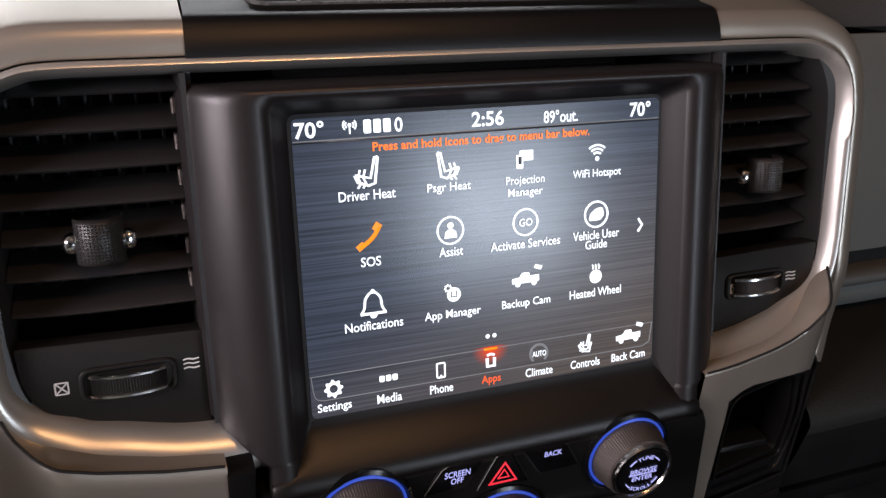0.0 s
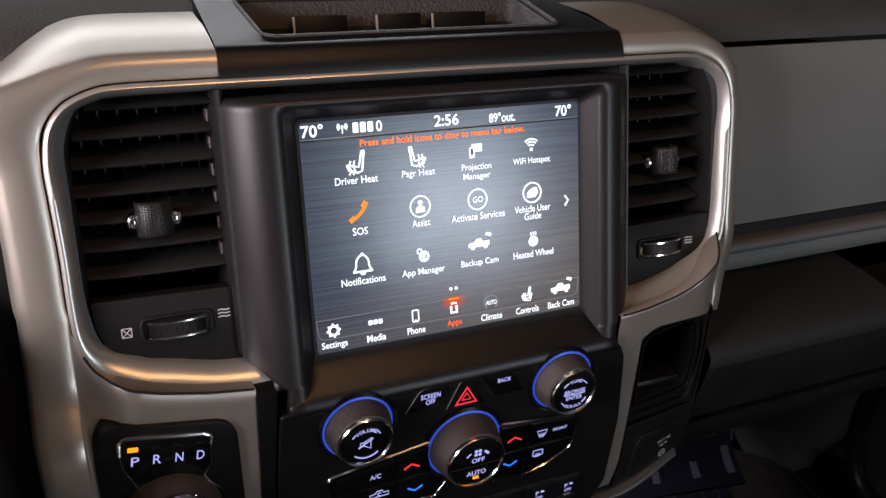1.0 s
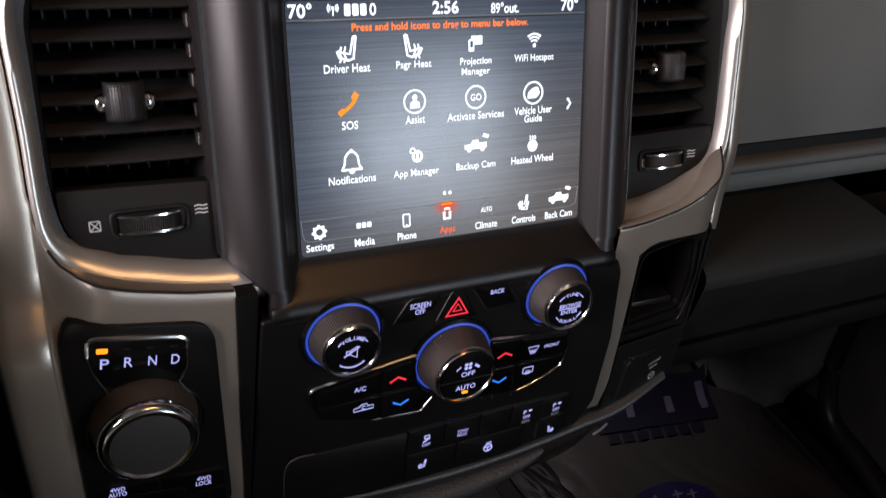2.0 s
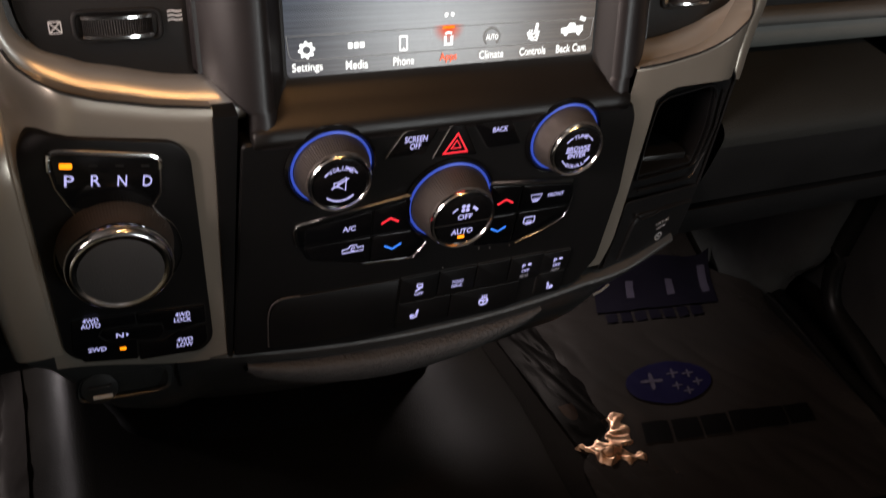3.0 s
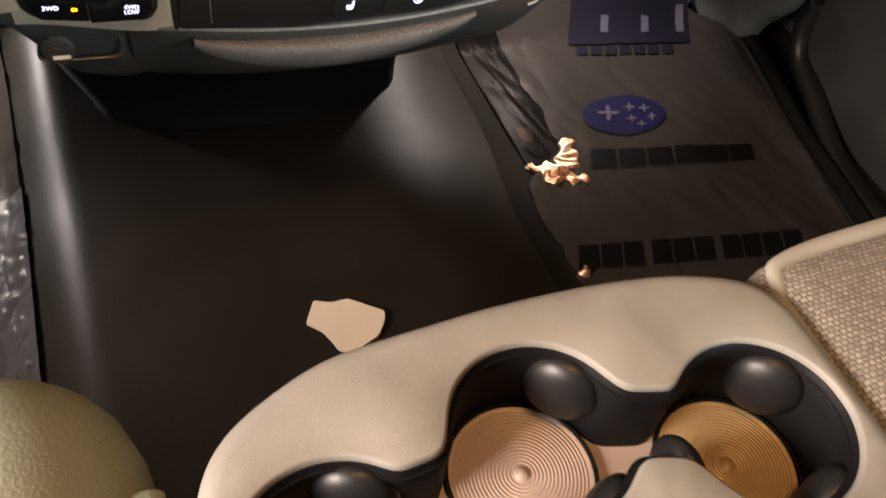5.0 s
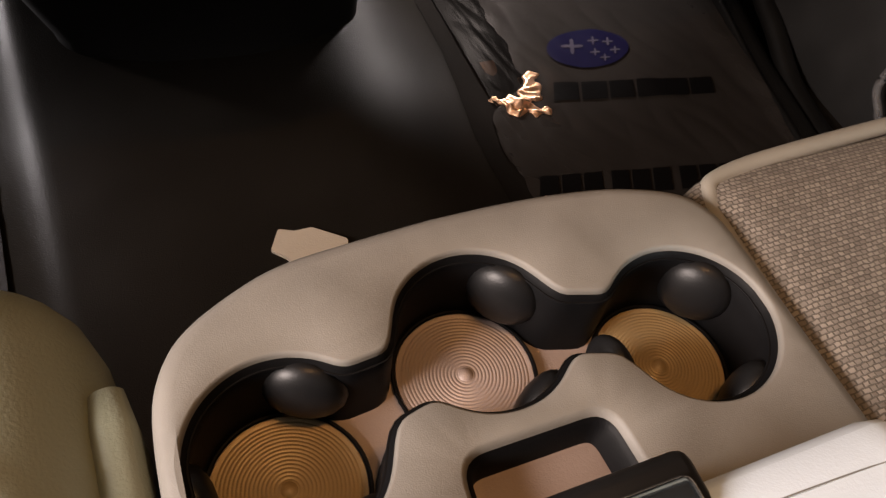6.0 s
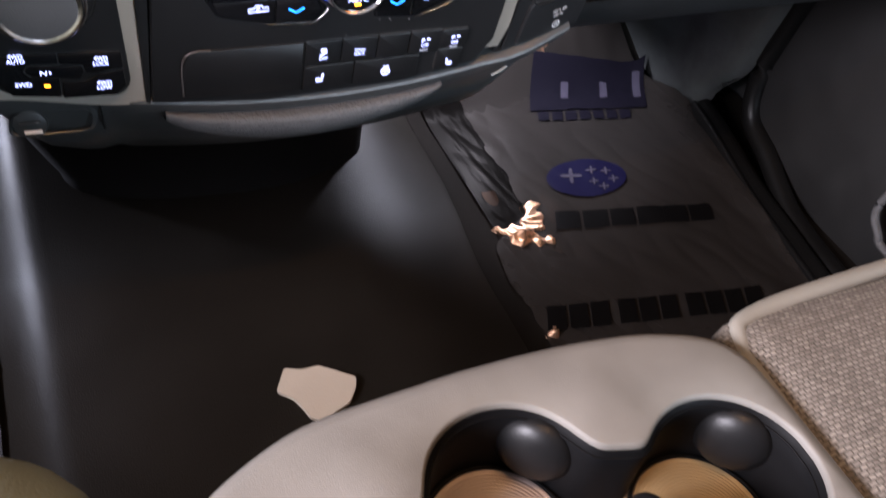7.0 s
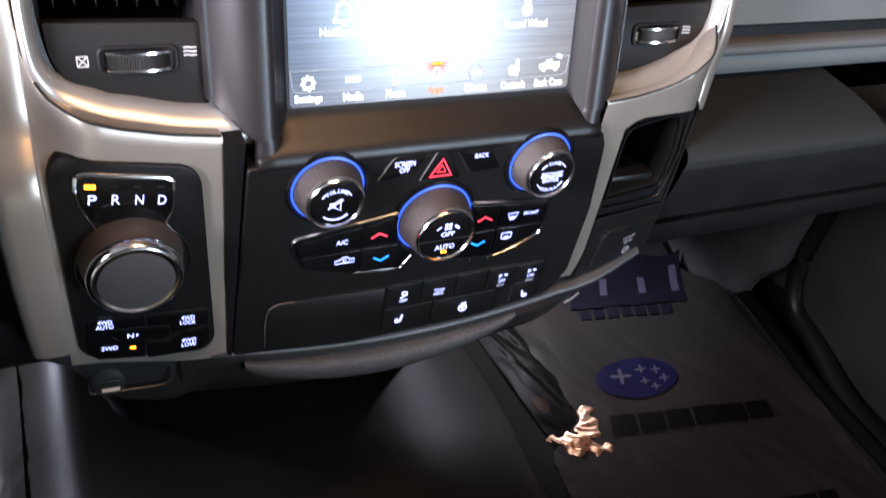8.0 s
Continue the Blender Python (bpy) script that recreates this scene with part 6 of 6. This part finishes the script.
def bunch_z(cx, cy, size):
    """The height of a bunched-up patch of the sheet round a point: folds that lean towards the cabin."""
    def zf(x, y):
        q = Vector((x, y)) - Vector((cx, cy))
        u, v = (-0.574 * q.x - 0.819 * q.y) / size, (0.819 * q.x - 0.574 * q.y) / size
        ragged = 0.75 * noise.noise(Vector((x * 70, y * 70, 4.0)))
        core = step(1.0, 0.35, math.hypot(v / 0.038, u / 0.029) + ragged)
        tail = step(1.0, 0.2, math.hypot((v - 0.006) / 0.024, (u + 0.046) / 0.044) + 0.7 * ragged)
        w = u * size + 0.012 * noise.noise(Vector((x * 36, y * 36, 1.0))) + 0.35 * abs(v * size)
        f = (w / 0.012) % 1.0
        fold = (1 - f / 0.7) if f < 0.7 else (f - 0.7) / 0.3
        lean = 0.70 + 0.75 * noise.noise(Vector((x * 80, y * 80, 9.0)))
        lift = max(core, 0.40 * tail)
        return PFZ(x, y) - 0.006 + 0.0096 * lean * fold * lift + 0.0068 * step(0.0, 0.25, lift)
    return zf


part("bunched_film", sheet(0.297, 0.412, 0.105, 0.250, 104, 130, bunch_z(0.333, 0.156, 0.88)), CRUMPLE, PF, "shiny bunched patch of the film", pose(-0.46, -0.1, 0.015), smooth=70)
# two small folds added to carry further orange glints
part("bunched_film", sheet(0.500, 0.545, 0.460, 0.520, 40, 50, bunch_z(0.520, 0.482, 0.36)), CRUMPLE, PF, "small shiny crumple of the film", pose(-0.46, -0.1, 0.015), smooth=70)
part("bunched_film", sheet(0.278, 0.304, -0.012, 0.020, 26, 30, bunch_z(0.290, 0.002, 0.24)), CRUMPLE, PF, "small shiny crumple of the film", pose(-0.46, -0.1, 0.015), smooth=70)


def inner_z(x, y):
    """The height of the gathered strip beside the tunnel."""
    ridge = abs(noise.noise(Vector((x * 60 + y * 9, y * 8, 5.0)))) + 0.4 * abs(noise.noise(Vector((x * 110, y * 26 + x * 40, 9.0))))
    return PFZ(x, y) - 0.0008 + 0.0022 * ridge * step(0.300, 0.322, x) * step(0.372, 0.350, x) * step(0.17, 0.21, y)


part("gathered_edge", sheet(0.300, 0.372, 0.16, 0.44, 40, 90, inner_z), GATHERED, PF, "creased gathered strip of the film", pose(-0.46, -0.1, 0.015), smooth=30)
DFILM = thing("floor_film", pose(-0.48, 0.1, -0.015), "wrinkled clear protective film in the driver footwell", "floor film", "protective films")
part("film_sheet", sheet(-0.68, -0.285, -0.40, 0.62, 90, 150, DFZ), FILM, DFILM, "", pose(0.48, -0.1, 0.015), smooth=30)


def folded_z(x, y):
    """The height of the doubled, creased edge of the driver's sheet."""
    ridge = abs(noise.noise(Vector((x * 80 + y * 5, y * 7, 8.0)))) + 0.5 * abs(noise.noise(Vector((x * 150 + y * 14, y * 16, 3.0))))
    return max(DFZ(x, y), floor_z(x, y) + 0.004) + 0.0012 + 0.0042 * ridge * step(-0.283, -0.292, x) * step(0.26, 0.12, y)


part("folded_edge", sheet(-0.345, -0.283, -0.10, 0.26, 30, 110, folded_z), FOLDED, DFILM, "creased doubled edge of the film", pose(0.48, -0.1, 0.015), smooth=30)
AX, AY = Vector((0.985, -0.17)), Vector((0.42, 0.907))


def printed(name, o, a0, a1, b0, b1, mat, label="", oval=False, na=10, nb=4, star=False):
    """A patch of ink that follows the film; a and b run along and across its words."""
    rows = []
    for j in range(nb + 1):
        row = []
        for i in range(na + 1):
            u, v = 2 * i / na - 1, 2 * j / nb - 1
            if oval:
                u, v = u * math.sqrt(1 - v * v / 2), v * math.sqrt(1 - u * u / 2)
            if star:
                r_, th = max(abs(u), abs(v)), math.atan2(v, u)
                k_ = r_ * (0.30 + 0.70 * abs(math.cos(2 * th)) ** 4)
                u, v = k_ * math.cos(th), k_ * math.sin(th)
            p = Vector(o) + AX * lerp(a0, a1, (u + 1) / 2) + AY * lerp(b0, b1, (v + 1) / 2)
            row.append((p.x, p.y, PFZ(p.x, p.y) + (0.0034 if mat is INK_PALE else 0.0024)))
        rows.append(row)
    part(name, loft(rows, closed=False), mat, PF, label, pose(-0.46, -0.1, 0.015), smooth=80)


printed("blue_oval", (0.476, 0.236), -0.062, 0.062, -0.040, 0.040, INK_BLUE, "blue printed oval", True, 24, 14)
for a, b, r in ((-0.024, 0.004, 0.017), (0.008, 0.014, 0.009), (0.030, 0.010, 0.009), (0.010, -0.010, 0.008), (0.040, -0.008, 0.008), (0.024, -0.022, 0.008)):
    q = Vector((0.476, 0.236)) + AX * a + AY * b
    printed("pale_star", q, -r, r, -r, r, INK_PALE, "", False, 20, 20, True)
for i, w in enumerate((0.036, 0.037, 0.036, 0.040, 0.037, 0.035)):
    a = 0.0405 * i
    printed("print_bar", (0.378, 0.150), a, a + w, 0.002, 0.036, INK_DARK)
for i in range(10):
    a = 0.0285 * i + (0.008 if i > 2 else 0) + (0.008 if i > 5 else 0)
    printed("print_bar", (0.287, 0.006), a, a + 0.024, -0.002, 0.036, INK_DARK)
o = (0.470, 0.372)
printed("blue_block", o, -0.012, 0.188, 0.026, 0.120, INK_NAVY, "blue printed block", False, 16, 10)
for a, h in ((0.040, 0.030), (0.108, 0.032), (0.168, 0.052)):
    printed("pale_bar", Vector(o) + AY * 0.04, a, a + 0.013, 0.012, 0.012 + h, INK_PALE)
for i in range(7):
    a = 0.023 * i
    printed("print_bar", o, a, a + 0.018, 0.0, 0.022, INK_NAVY)

# ---- card scrap on the tunnel ----
sc = [(-0.041, -0.013), (-0.027, 0.011), (-0.012, 0.004), (0.006, 0.004), (0.036, -0.022), (0.033, -0.032), (0.022, -0.047), (-0.009, -0.058), (-0.019, -0.051), (-0.022, -0.040), (-0.028, -0.026)]
scl = [[(x, y, floor_z(x, y) + h + 0.004 * step(0.0, 0.05, x)) for x, y in rounded(sc, 0.003, 3)] for h in (0.0005, 0.0035, 0.0042)]
solo("card_scrap", loft(scl, cap0=True, cap1=True), PAPER, I4, "torn scrap of beige card lying on the rubber floor", "card scrap")

# ---- seat console with cup holders ----
CON = thing("seat_console", pose(0, -0.42, 0.0), "grey plastic seat console with three cup holders and a tray", "seat console")
TOC = pose(0, 0.42, 0.0)
TOP = 0.354
deck_left = [(0.0, -0.2325), (0.045, -0.2350), (0.085, -0.2385), (0.113, -0.2470), (0.1445, -0.2640), (0.161, -0.284), (0.169, -0.314), (0.1722, -0.38), (0.1745, -0.48), (0.175, -0.70)]
deck_right = [(0.0, -0.2325), (0.045, -0.2330), (0.085, -0.2360), (0.120, -0.2420), (0.152, -0.2540), (0.168, -0.270), (0.1745, -0.300), (0.1755, -0.38), (0.1760, -0.48), (0.1765, -0.70)]
dl, dr = smooth_line(deck_left, 5), smooth_line(deck_right, 5)
deck_out = [(-x - 0.002, y) for x, y in dl[::-1]] + [(x - 0.001, y) for x, y in dr[1:]]
CUPS = ((-0.1150, -0.3420, 0.0485), (-0.0030, -0.3100, 0.0485), (0.1115, -0.3410, 0.0485))


def cup_top(x):
    best = [cy + math.sqrt(max(0, r * r - (x - cx) ** 2)) for cx, cy, r in CUPS if abs(x - cx) < r]
    if 0.03 < x < 0.10:
        best.append(-0.3035 - 0.29 * (x - 0.05))
    if -0.10 < x < -0.04:
        best.append(-0.3085 + 0.10 * (x + 0.07))
    return max(best) if best else -0.342


def cup_bot(x):
    best = [cy - math.sqrt(max(0, r * r - (x - cx) ** 2)) for cx, cy, r in CUPS if abs(x - cx) < r]
    if 0.02 < x < 0.09:
        best.append(-0.3390 - 0.32 * (x - 0.038))
    if -0.09 < x < -0.03:
        best.append(-0.3400 + 0.24 * (x + 0.043))
    return min(best) if best else -0.342


N = 150
xs = [-0.0018 + 0.1615 * -math.cos(math.pi * (i + 0.02) / (N + 0.04)) for i in range(N + 1)]
hole = [(x + 0.0005, cup_top(x)) for x in xs] + [(x + 0.0005, cup_bot(x)) for x in xs[::-1]]


def soften(pts, k=2):
    for _ in range(k):
        pts = [((pts[i - 1][0] + 2 * p[0] + pts[(i + 1) % len(pts)][0]) / 4, (pts[i - 1][1] + 2 * p[1] + pts[(i + 1) % len(pts)][1]) / 4) for i, p in enumerate(pts)]
    return pts


hole = soften(hole, 3)
tray = rounded([(-0.050, -0.450), (-0.042, -0.371), (0.040, -0.371), (0.046, -0.450)], 0.014, 6)


def fill_holes(outer, holes, z):
    """A flat plate with holes."""
    bm = bmesh.new()
    edges = []
    for loop in [outer] + holes:
        vs = [bm.verts.new((x, y, z)) for x, y in loop]
        edges += [bm.edges.new((vs[i], vs[(i + 1) % len(vs)])) for i in range(len(vs))]
    bmesh.ops.triangle_fill(bm, use_beauty=True, edges=edges)
    return bm


in_out = inset(deck_out, 0.011)
e1, e2 = inset(hole, -0.0018), inset(tray, -0.003)
deck_top = fill_holes(in_out, [e1, e2], TOP)
edge = loft([[(x, y, z) for x, y in pts] for pts, z in ((in_out, TOP), (inset(deck_out, 0.006), TOP - 0.0012), (inset(deck_out, 0.0022), TOP - 0.0045), (inset(deck_out, 0.0004), TOP - 0.010), (deck_out, TOP - 0.018), (inset(deck_out, 0.002), TOP - 0.05))])
lip1 = loft([[(x, y, z) for x, y in pts] for pts, z in ((e1, TOP), (inset(hole, -0.0006), TOP - 0.0006), (inset(hole, 0.0), TOP - 0.0022), (inset(hole, 0.0005), TOP - 0.006))])
lip2 = loft([[(x, y, z) for x, y in pts] for pts, z in ((e2, TOP), (inset(tray, -0.0015), TOP - 0.0008), (tray, TOP - 0.003), (inset(tray, 0.001), TOP - 0.006))])
part("deck", join(deck_top, edge, lip1, lip2), DECK, CON, "grey plastic deck", TOC, smooth=50)
part("cup_wall", loft([[(x, y, z) for x, y in pts] for pts, z in ((inset(hole, 0.0004), TOP - 0.004), (inset(hole, 0.0026), TOP - 0.007), (inset(hole, 0.0032), TOP - 0.020), (inset(hole, 0.0050), TOP - 0.060))]), CUPRUBBER, CON, "black rubber cup holder wall", TOC, smooth=50)
part("rubber_bead", tube([(x, y, TOP - 0.0085) for x, y in inset(hole, 0.0030)], 0.0009, 6, True), CUPRUBBER, CON, "", TOC, smooth=60)
FLOOR = TOP - 0.055
part("channel_floor", fill_holes(inset(hole, -0.002), [], FLOOR - 0.003), TAN, CON, "tan rubber channel floor", TOC)
for cx, cy, r in CUPS:
    tone = TAN if abs(cx) < 0.05 else GOLD
    prof = [(r - 0.0085, FLOOR - 0.003), (r - 0.0085, FLOOR + 0.0004)]
    rr = r - 0.0105
    while rr > 0.006:
        prof += [(rr, FLOOR + 0.0003), (rr - 0.0005, FLOOR), (rr - 0.0009, FLOOR), (rr - 0.0013, FLOOR + 0.0003)]
        rr -= 0.0021
    prof += [(0.0045, FLOOR + 0.0003), (0.0030, FLOOR + 0.0016), (0.0005, FLOOR + 0.0022)]
    d = part("coaster", lathe(prof, cx, cy, 56), tone, CON, "round tan coaster with fine rings" if tone is TAN else "round ochre coaster with fine rings", TOC, smooth=40)
    part("coaster_rim", tube([(x, y, FLOOR + 0.0002) for x, y in circle(cx, cy, r - 0.0068, 56)], 0.0012, 6, True), CUPRUBBER, d, "", TOC, smooth=60)


def finger(x, y, z, r, ax, ay, turn):
    bm = bmesh.new()
    bmesh.ops.create_uvsphere(bm, u_segments=20, v_segments=12, radius=1)
    for v in bm.verts:
        v.co = Vector((v.co.x * r * ax, v.co.y * r * ay, v.co.z * r))
    part("rubber_finger", bm, BALL, CON, "bulging black rubber finger", TOC @ pose(x, y, z, 0, 0, turn), smooth=80)


for (cx, cy, r), first in zip(CUPS, (64, 44, 42)):
    for ang, s in ((first, 1.0), (182, 0.85), (300, 0.9)):
        x, y = cx + (r - 0.004) * math.cos(radians(ang)), cy + (r - 0.004) * math.sin(radians(ang))
        if abs(cup_top(x) - y) < 0.02 or abs(cup_bot(x) - y) < 0.02 or abs(x) > 0.14:
            finger(x, y, TOP - 0.030, 0.0245 * s, 0.50, 0.94, ang)
part("tray_wall", loft([[(x, y, z) for x, y in pts] for pts, z in ((inset(tray, 0.0008), TOP - 0.005), (inset(tray, 0.004), TOP - 0.008), (inset(tray, 0.007), TOP - 0.024))]), CUPRUBBER, CON, "black tray wall", TOC, smooth=50)
part("tray_mat", slab(inset(tray, 0.006), TOP - 0.028, TOP - 0.0235), TAN, CON, "tan tray mat", TOC)
part("console_base", loft([[(x * k_, y, z) for x, y in inset(deck_out, d_)] for k_, d_, z in ((1, 0.003, TOP - 0.045), (1, 0.010, TOP - 0.08), (0.98, 0.03, 0.15), (0.96, 0.05, 0.03))]), BLACK, CON, "black console base", TOC, smooth=60)

ARMREST = thing("armrest", pose(0, -0.6, 0.36), "pale grey stitched leather armrest with a bright latch", "armrest")
TOA = pose(0, 0.6, -0.36)


def cushion(x0, x1, y0, y1, z0, z1, r, seg=8, bulge=0.0):
    bm = box(x0, x1, y0, y1, z0, z1)
    bmesh.ops.subdivide_edges(bm, edges=bm.edges[:], cuts=6, use_grid_fill=True)
    lo, hi = Vector((x0 + r, y0 + r, z0 + r)), Vector((x1 - r, y1 - r, z1 - r))
    bmesh.ops.subdivide_edges(bm, edges=bm.edges[:], cuts=3, use_grid_fill=True)
    for v in bm.verts:
        p = v.co.copy()
        c = Vector([min(max(p[i], lo[i]), hi[i]) for i in range(3)])
        off = p - c
        if off.length > 1e-9:
            m = max(abs(off.x), abs(off.y), abs(off.z))
            v.co = c + off.normalized() * m
        u, w = (v.co.x - x0) / (x1 - x0), (v.co.y - y0) / (y1 - y0)
        if v.co.z > (z0 + z1) / 2:
            v.co.z += bulge * math.sin(math.pi * min(max(u, 0), 1)) * math.sin(math.pi * min(max(w, 0), 1))
    return bm


part("pad", cushion(-0.150, 0.150, -0.95, -0.427, 0.358, 0.405, 0.020, bulge=0.006), PALE, ARMREST, "", TOA, smooth=80)
part("stitching", tube([(lerp(-0.13, 0.135, i / 40), -0.447 - 0.004 * ((i - 20) / 20) ** 2, 0.4045 + 0.0015 * math.sin(math.pi * i / 40)) for i in range(41)], 0.0006, 5), STRIP, ARMREST, "", TOA)
part("latch_housing", box(-0.045, 0.038, -0.465, -0.412, 0.357, 0.403, 0.007, 3), BLACK, ARMREST, "dark latch housing", TOA)
part("latch_plate", box(-0.038, 0.031, -0.475, -0.4235, 0.380, 0.4085, 0.006, 3), CHROME, ARMREST, "bright latch plate", TOA)

# ---- seats ----
PS = thing("passenger_seat", pose(0.45, -0.6, 0.0), "taupe woven cloth passenger seat cushion with beige piped edge", "car seat", "front seats")
TOP_ = pose(-0.45, 0.6, 0)
part("cushion", cushion(0.166, 0.70, -1.05, -0.243, 0.15, 0.348, 0.020, bulge=0.016), CLOTH, PS, "", TOP_, smooth=80)
part("front_roll", cushion(0.186, 0.708, -0.40, -0.236, 0.11, 0.326, 0.030), RIM, PS, "beige leather front edge", TOP_, smooth=80)
part("piping", tube(smooth_line([(0.172, -0.62, 0.338), (0.173, -0.45, 0.339), (0.175, -0.310, 0.340), (0.181, -0.264, 0.340), (0.203, -0.2465, 0.340), (0.29, -0.2415, 0.342), (0.45, -0.2405, 0.343), (0.69, -0.2430, 0.340)], 6), 0.0066, 10, flat=0.8), RIM, PS, "smooth beige rim", TOP_, smooth=80)
part("seat_base", box(0.22, 0.68, -1.0, -0.36, -0.02, 0.17, 0.02), BLACK, PS, "", TOP_)
DS = thing("driver_seat", pose(-0.45, -0.6, 0.0), "sage grey leather driver seat cushion with a plastic side cover", "car seat", "front seats")
TOD_ = pose(0.45, 0.6, 0)
part("cushion", cushion(-0.72, -0.186, -1.05, -0.180, 0.14, 0.362, 0.075, bulge=0.012), SAGE, DS, "", TOD_, smooth=80)
part("seam", tube(smooth_line([(-0.235, -0.90, 0.3665), (-0.232, -0.45, 0.367), (-0.240, -0.33, 0.366), (-0.265, -0.27, 0.362)], 6), 0.0014, 6), SAGE, DS, "", TOD_)
part("side_cover", cushion(-0.200, -0.1765, -0.95, -0.272, 0.10, 0.335, 0.011), SAGE, DS, "sage plastic side cover", TOD_, smooth=80)
part("seat_base", box(-0.68, -0.22, -1.0, -0.36, -0.02, 0.15, 0.02), BLACK, DS, "", TOD_)
